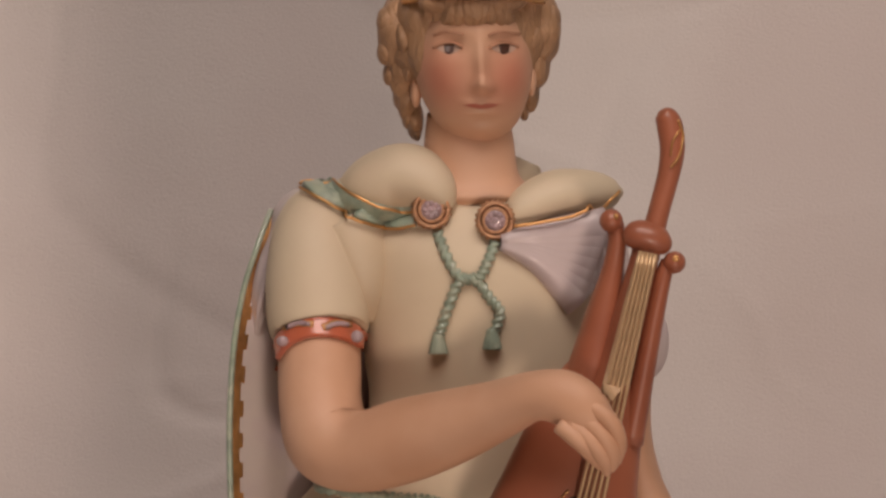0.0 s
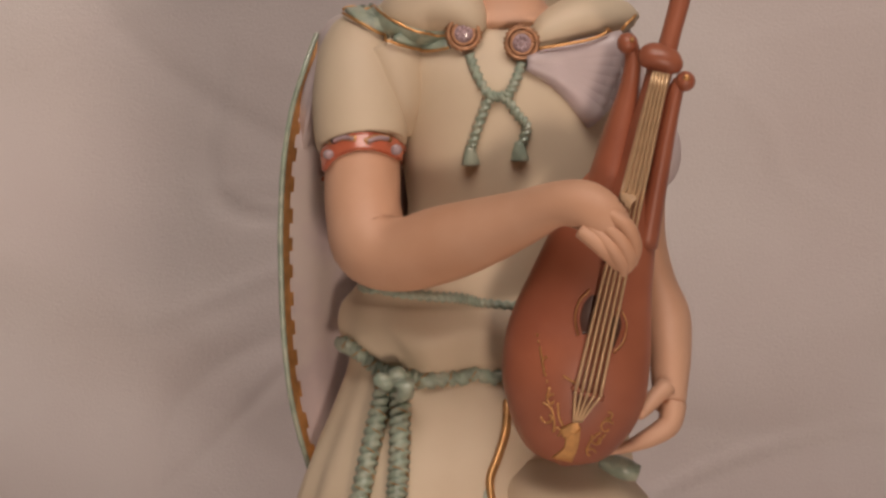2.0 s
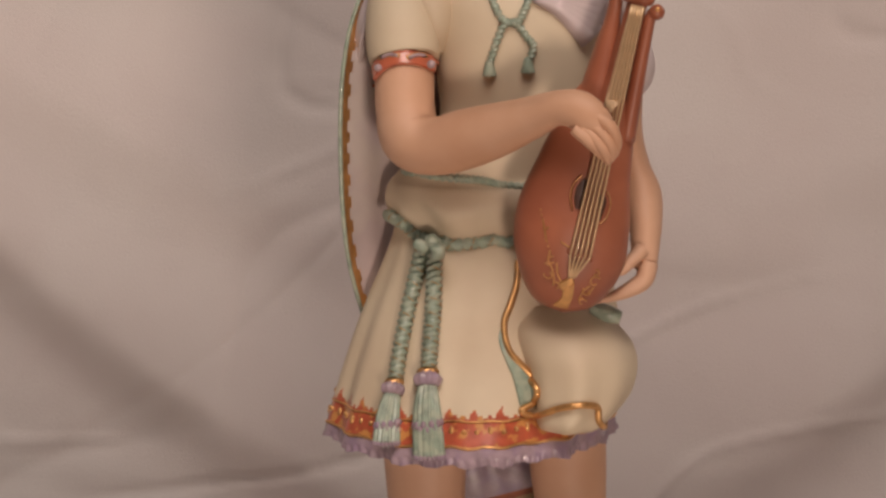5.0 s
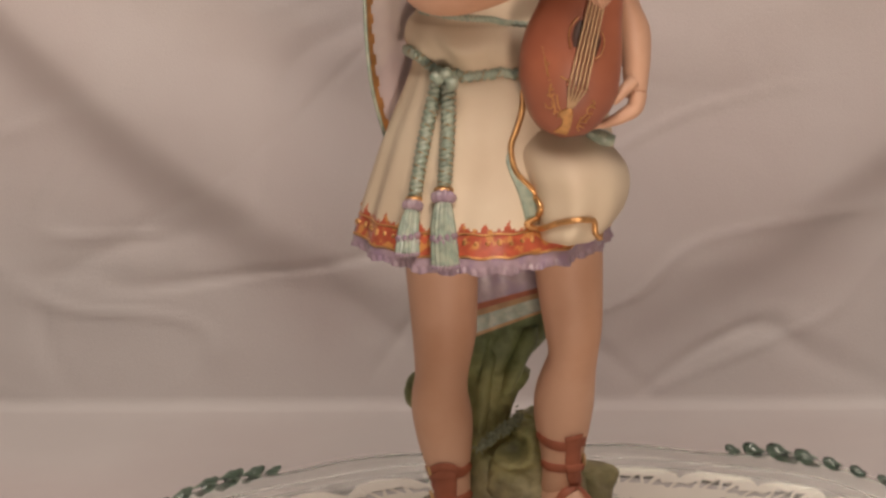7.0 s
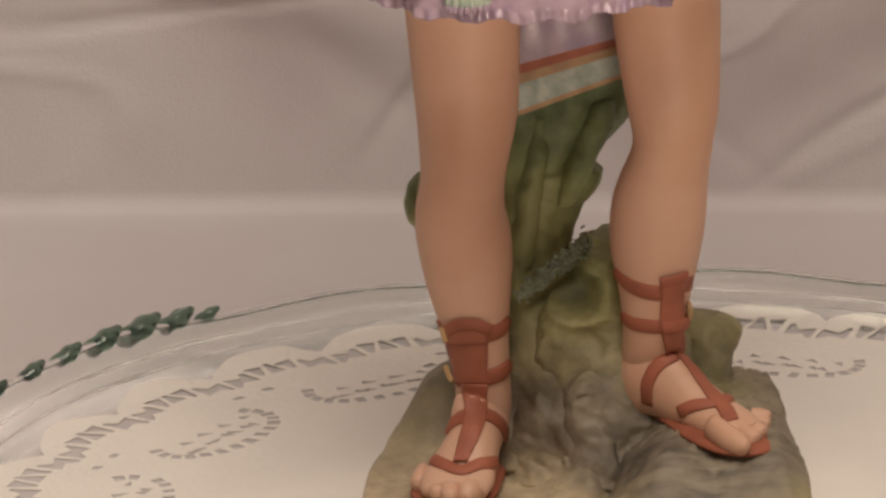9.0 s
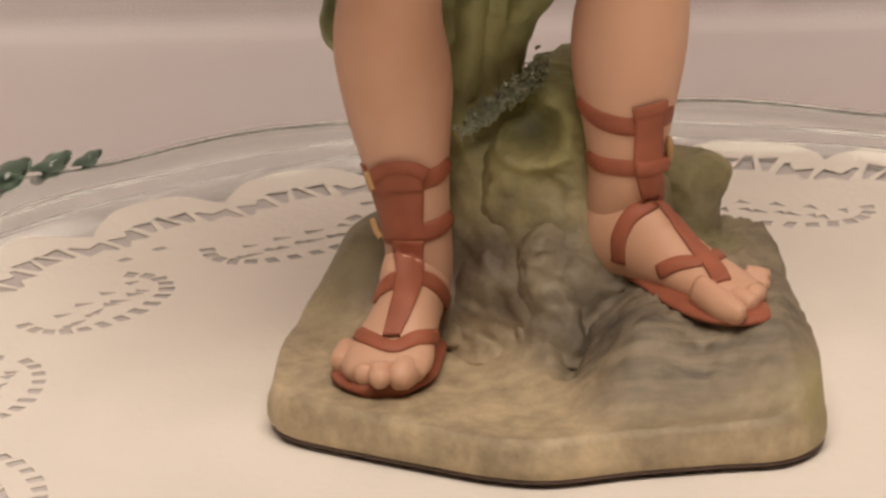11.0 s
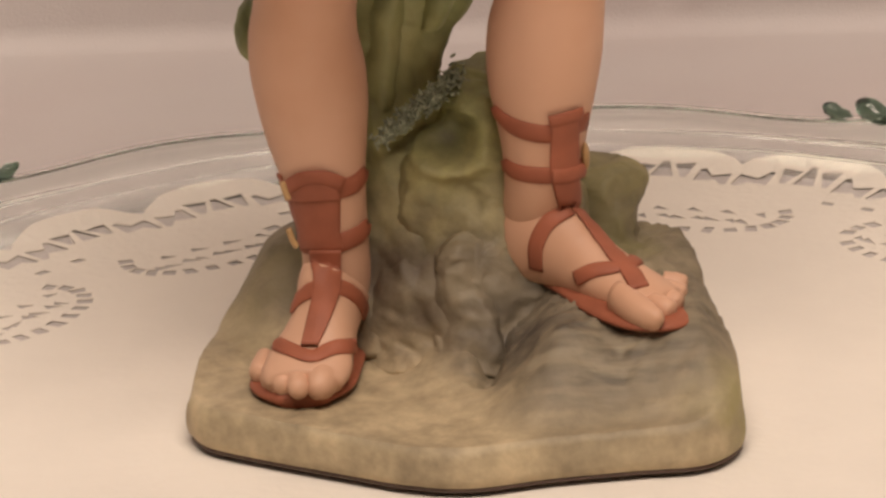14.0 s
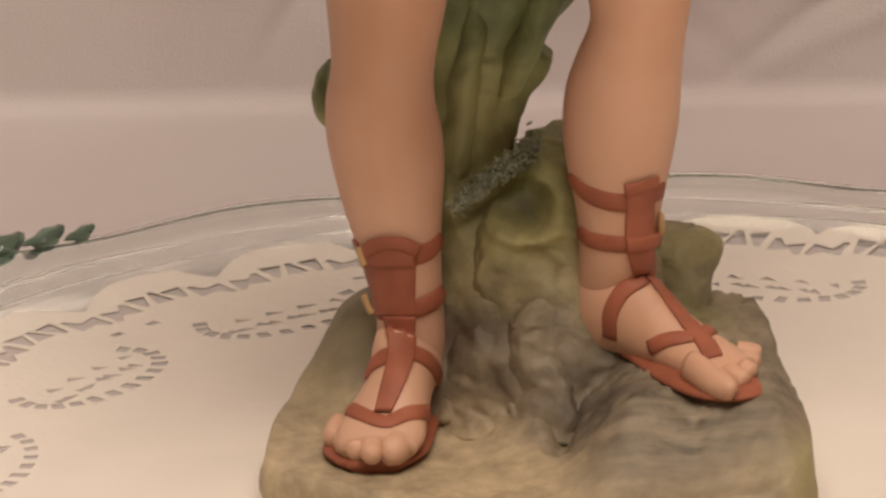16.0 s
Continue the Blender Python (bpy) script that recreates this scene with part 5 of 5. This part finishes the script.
# sound holes: flat dark patches painted for the shaded hollow, with raised rims
F.patch([(0.0233, -0.0600, 0.2307), (0.0214, -0.0600, 0.2285), (0.0205, -0.0600, 0.2251), (0.0209, -0.0600, 0.2214)], [(0.0249, -0.0600, 0.2306), (0.0246, -0.0600, 0.2284), (0.0237, -0.0600, 0.2251), (0.0223, -0.0600, 0.2214)], "eye", 0.0002)
F.patch([(0.0285, -0.0600, 0.2256), (0.0279, -0.0600, 0.2230), (0.0273, -0.0600, 0.2183)], [(0.0298, -0.0600, 0.2256), (0.0301, -0.0600, 0.2229), (0.0283, -0.0600, 0.2180)], "eye", 0.0002)
for path in ([(0.0230, -0.0600, 0.2320), (0.0204, -0.0600, 0.2291), (0.0194, -0.0600, 0.2252), (0.0199, -0.0600, 0.2211)], [(0.0301, -0.0600, 0.2269), (0.0312, -0.0600, 0.2236), (0.0302, -0.0600, 0.2193), (0.0281, -0.0600, 0.2169)]):
    F.cord(F.snap(path, 0.0001, 5), 0.0005, "lute", n=8, steps=2)
    F.cord(F.snap(path, 0.0006, 5), 0.0002, "gold", n=6, steps=2)
# strings and bridge
for k in range(5):
    q = k / 4
    a, b, c = (Vector((0.0401, -0.0330, 0.2807)).lerp(Vector((0.0434, -0.0330, 0.2800)), q), Vector((0.0195, -0.0420, 0.2046)).lerp(Vector((0.0254, -0.0420, 0.2031)), q), Vector((0.0189, -0.0410, 0.1969)).lerp(Vector((0.0205, -0.0410, 0.1969)), q))
    F.cord([tuple(a), tuple(a.lerp(b, 0.5) + Vector((0, -0.0008, 0))), tuple(b)], 0.00042, "string", n=6, steps=10)
    F.cord([tuple(b), tuple(b.lerp(c, 0.5)), tuple(c)], 0.00036, "string", n=6, steps=4)
F.strap([(0.0184, -0.0600, 0.2089), (0.0215, -0.0600, 0.2072), (0.0255, -0.0600, 0.2060)], 0.0008, "lute", lift=0.0008)
F.patch([(0.0156, -0.0600, 0.1991), (0.0174, -0.0600, 0.2000), (0.0196, -0.0600, 0.2008)], [(0.0160, -0.0600, 0.1971), (0.0180, -0.0600, 0.1977), (0.0201, -0.0600, 0.1994)], "gold", 0.0010)
F.patch([(0.0166, -0.0600, 0.1971), (0.0160, -0.0600, 0.1944), (0.0133, -0.0600, 0.1923)], [(0.0201, -0.0600, 0.1990), (0.0195, -0.0600, 0.1950), (0.0178, -0.0600, 0.1911)], "gold", 0.0005)
for path in ([(0.0109, -0.0600, 0.2187), (0.0114, -0.0600, 0.2153), (0.0118, -0.0600, 0.2122)], [(0.0114, -0.0600, 0.2157), (0.0127, -0.0600, 0.2162)], [(0.0114, -0.0600, 0.2053), (0.0133, -0.0600, 0.2039), (0.0140, -0.0600, 0.2005), (0.0137, -0.0600, 0.1982)], [(0.0123, -0.0600, 0.2066), (0.0131, -0.0600, 0.2090)],
             [(0.0163, -0.0600, 0.2116), (0.0184, -0.0600, 0.2102), (0.0200, -0.0600, 0.2094)], [(0.0213, -0.0600, 0.1936), (0.0227, -0.0600, 0.1962), (0.0248, -0.0600, 0.1980)], [(0.0240, -0.0600, 0.1955), (0.0259, -0.0600, 0.1974)], [(0.0149, -0.0600, 0.2052), (0.0151, -0.0600, 0.2018), (0.0161, -0.0600, 0.1995)]):
    F.cord(F.snap(path, 0.0001, 4), 0.0003, "gold", n=6, steps=2)
# raised gilt scrolls round the bridge
for cx, cz, r, turn, span in ((0.0262, 0.1990, 0.0019, 0.6, 5.0), (0.0240, 0.1962, 0.0016, 2.4, 4.6), (0.0268, 0.2022, 0.0012, 4.0, 4.4), (0.0135, 0.2058, 0.0015, 1.2, 4.8), (0.0126, 0.2018, 0.0017, 3.0, 4.6), (0.0144, 0.1985, 0.0013, 5.0, 4.6), (0.0222, 0.1930, 0.0013, 0.2, 4.6)):
    F.cord(F.snap([(cx + r * (1 - 0.10 * k) * math.cos(turn + span * k / 7), -0.06, cz + r * (1 - 0.10 * k) * math.sin(turn + span * k / 7)) for k in range(8)], 0.0002, 3), 0.00026, "gold", n=6, steps=1)
for k in range(9):
    q = F.snap([(0.0104 + 0.0003 * k, -0.06, 0.2215 - 0.0016 * k), (0.0106 + 0.0003 * k, -0.06, 0.2212 - 0.0016 * k)], 0.0002, 1)[0]
    F.ball(q, (0.0003, 0.0003, 0.0004), "gold", n=6, rings=5)
figurine = F.finish("figurine", SLOTS)
tagged(figurine, "painted bisque porcelain figurine of a lute player on a rock base", "figurine")

# ---- platter and doily ----
CX, CY = 0.005, 0.015
PX, PY = 0.001, 0.013
BEADS = (52, 137, 208, 272, 336)


def rim(a):
    """How far the rim dips towards the beaded ornaments, 0 to 1, at a degrees."""
    d = min(abs((a - b + 180) % 360 - 180) for b in BEADS)
    return math.exp(-(d / 10.5) ** 2)


def platter():
    profile = [(0.1515, 0.0042), (0.1530, 0.0042), (0.158, 0.0056), (0.164, 0.0095), (0.1682, 0.0122), (0.1696, 0.0132), (0.1696, 0.0142), (0.1682, 0.0148),
               (0.1655, 0.0136), (0.1635, 0.0120), (0.1622, 0.0114), (0.1605, 0.0104), (0.1590, 0.0089), (0.1578, 0.0080), (0.1562, 0.0063), (0.153, 0.0049), (0.1515, 0.0047), (0.1515, 0.0042)]
    rows = []
    for r, z in profile:
        row = []
        for j in range(361):
            a = j - 0.5
            k = max(0.0, (r - 0.155) / 0.0145)
            lobe = -math.cos(math.radians(10 * (a - 96)))
            q = r + k * (0.0010 * (1 - rim(a)) + 0.0012 * lobe * (1 - rim(a)) + 0.001 * rim(a))
            row.append((PX + q * math.cos(math.radians(a)), PY + q * math.sin(math.radians(a)), z + k * ((0.0010 * lobe - 0.0024) * (1 - rim(a)) + 0.0012 * rim(a))))
        rows.append(row)
    ob = sheet("glass_platter", rows, GLASS)
    ob.visible_shadow = False
    well = sheet("well", [[(PX + r * math.cos(math.radians(3 * j)), PY + r * math.sin(math.radians(3 * j)), 0.00438) for j in range(121)] for r in (0.002, 0.05, 0.10, 0.1514)], WELLGLASS)
    well.parent, well.visible_shadow = ob, False
    line = []
    for j in range(361):
        a = j - 0.5
        lobe = -math.cos(math.radians(10 * (a - 96)))
        q = 0.1690 + 0.0010 * (1 - rim(a)) + 0.0012 * lobe * (1 - rim(a)) + 0.001 * rim(a)
        z = 0.0141 + (0.0010 * lobe - 0.0024) * (1 - rim(a)) + 0.0012 * rim(a)
        line.append([(PX + (q + 0.0013 * math.cos(w)) * math.cos(math.radians(a)), PY + (q + 0.0013 * math.cos(w)) * math.sin(math.radians(a)), z + 0.0011 * math.sin(w)) for w in (2 * math.pi * k / 10 for k in range(11))])
    edge = sheet("rim", line, BEADGLASS)
    edge.parent, edge.visible_shadow = ob, False
    for base_r, base_z, thick in ((0.1612, 0.0112, 0.0008), (0.1580, 0.0084, 0.0006)):
        line = []
        for j in range(361):
            a = j - 0.5
            k = (base_r - 0.155) / 0.0145
            lobe = -math.cos(math.radians(10 * (a - 96)))
            q = base_r + k * (0.0010 * (1 - rim(a)) + 0.0012 * lobe * (1 - rim(a)))
            z = base_z + k * ((0.0010 * lobe - 0.0024) * (1 - rim(a)) + 0.0012 * rim(a)) + 0.0003 * math.sin(a * 0.31)
            t = thick * (0.7 + 0.3 * math.sin(a * 0.17 + base_r * 4000))
            line.append([(PX + (q + t * math.cos(w)) * math.cos(math.radians(a)), PY + (q + t * math.cos(w)) * math.sin(math.radians(a)), z + t * math.sin(w)) for w in (2 * math.pi * k2 / 8 for k2 in range(9))])
        fold_line = sheet("ridge", line, GLASS)
        fold_line.parent, fold_line.visible_shadow = ob, False
    for b in BEADS:
        s = 1 if b < 90 or b > 270 else -1
        for d, size in ((10.0, 0.0022), (6.6, 0.0034), (2.6, 0.0040), (-1.6, 0.0036), (-6.0, 0.0030), (-10.5, 0.0026), (-15.5, 0.0022), (-20.5, 0.0018)):
            a = math.radians(b + s * d)
            bm = bmesh.new()
            bmesh.ops.create_uvsphere(bm, u_segments=20, v_segments=14, radius=1.0)
            tilt = Matrix.Rotation(math.radians(-30 * s), 3, "Y")
            turn = Matrix.Rotation(a + math.radians(90 + 20 * s), 3, "Z")
            for v in bm.verts:
                k = 1 + 0.12 * math.sin(7 * v.co.x + 5 * v.co.z) + 0.15 * v.co.x
                p = tilt @ Vector((v.co.x * size * 1.9, v.co.y * size * 0.85 * k, v.co.z * size * 0.75 * k))
                v.co = turn @ p + Vector((PX + 0.1702 * math.cos(a), PY + 0.1702 * math.sin(a), 0.0136 + 0.0010 * rim(math.degrees(a)) + size * 0.15))
            me = bpy.data.meshes.new("bead")
            bm.to_mesh(me)
            bm.free()
            me.materials.append(BEADGLASS)
            me.polygons.foreach_set("use_smooth", [True] * len(me.polygons))
            bead = new("bead", me)
            bead.parent = ob
            bead.visible_shadow = False
    return ob


tagged(platter(), "clear pressed glass platter with beaded scalloped rim", "platter")


def doily():
    """A round paper lace: a scalloped edge, a border of triangles, and a ring of open loops."""
    n, motifs, phase = 28, 14, 120.6
    loops = []
    edge = []
    for j in range(448):
        a = 360 * j / 448
        q = 0.1508 + 0.0072 * abs(math.cos(math.radians((a - phase) * n / 2 + 90))) ** 0.7
        edge.append((q, a))
    loops.append(edge)

    def poly(r, a, pts, turn=0.0):
        """A hole at radius r and a degrees: points across and outwards, in metres."""
        out = []
        c, s_ = math.cos(turn), math.sin(turn)
        for u, v in pts:
            u, v = u * c - v * s_, u * s_ + v * c
            out.append((r + v, a + math.degrees(u / r)))
        turned = [(q * math.cos(math.radians(w)), q * math.sin(math.radians(w))) for q, w in out]
        area2 = sum(p[0] * q[1] - q[0] * p[1] for p, q in zip(turned, turned[1:] + turned[:1]))
        loops.append(out if area2 > 0 else out[::-1])

    rnd = random.Random(3)
    for i in range(n):
        a0 = phase + 360 / n * i + 180 / n
        for k in range(7):
            f = (k - 3) / 3
            a = a0 + f * 180 / n * 0.86
            r = 0.1438 + 0.0042 * (1 - f * f)
            up = 1 if k % 2 else -1
            w, h = rnd.uniform(0.0023, 0.0028), rnd.uniform(0.0031, 0.0038)
            poly(r, a, [(-w, -h * up), (w, -h * up), (w * 0.25, h * up), (-w * 0.25, h * up)][::up], f * 0.35)
    for i in range(motifs):
        a0 = phase + 360 / motifs * i
        for k in range(15):
            q = math.radians(-200 + 220 * k / 14)
            u, v = 0.0190 * math.cos(q), 0.0125 * math.sin(q)
            if rnd.random() < 0.04:
                continue
            l, w = rnd.uniform(0.0012, 0.0016), rnd.uniform(0.0014, 0.0020)
            t = math.atan2(0.0125 * math.cos(q), -0.0190 * math.sin(q))
            poly(0.1220 + v, a0 + math.degrees(u / (0.122 + v)), [(-l, -w), (l, -w * 0.8), (l * 0.9, w), (-l * 0.8, w)], t + rnd.uniform(-0.2, 0.2))
        for k in range(12):
            u, v = -0.0135 + 0.0025 * k, -0.0024 + 0.0036 * math.cos(k * 2.1)
            l, w = rnd.uniform(0.0016, 0.0026), rnd.uniform(0.0011, 0.0017)
            poly(0.1215 + v, a0 + math.degrees(u / 0.12), [(-l, -w), (l, -w * 0.4), (l * 0.4, w)], rnd.uniform(-0.5, 0.5))
        for k in range(2):
            poly(0.1345, a0 + (k * 2 - 1) * 10.8, [(-0.0016, -0.0008), (0.0014, -0.0011), (0.0019, 0.0006), (-0.0008, 0.0012)], 0.2)
    verts, faces = [], []
    for lp in loops:
        base = len(verts)
        verts.extend(Vector((r * math.cos(math.radians(a)), r * math.sin(math.radians(a)))) for r, a in lp)
        faces.append(list(range(base, base + len(lp))))
    for r in (0.02, 0.05, 0.08, 0.095):
        verts.extend(Vector((r * math.cos(2 * math.pi * j / 120), r * math.sin(2 * math.pi * j / 120))) for j in range(120))
    v2, _, f2, _, _, of = delaunay_2d_cdt(verts, [], faces, 1, 1e-6)
    keep = [f for f, o in zip(f2, of) if o and all(q == 0 for q in o)]

    def high(p):
        r = math.hypot(p.x + CX - PX, p.y + CY - PY)
        lift = 0.12 * max(0.0, r - 0.149) + 70 * max(0.0, r - 0.1515) ** 2
        return 0.00450 + min(0.0022, lift) + 0.0001 * noise.noise(Vector((p.x * 40, p.y * 40, 0.5))) * (1 if r > 0.06 else 0)

    me = bpy.data.meshes.new("paper_doily")
    me.from_pydata([(CX + p.x, CY + p.y, high(p)) for p in v2], [], keep)
    me.materials.append(PAPER)
    ob = new("paper_doily", me)
    t = ob.modifiers.new("thickness", "SOLIDIFY")
    t.thickness, t.offset = 0.0002, 1
    return ob


tagged(doily(), "white paper lace doily with cut-out scalloped border on platter", "doily")
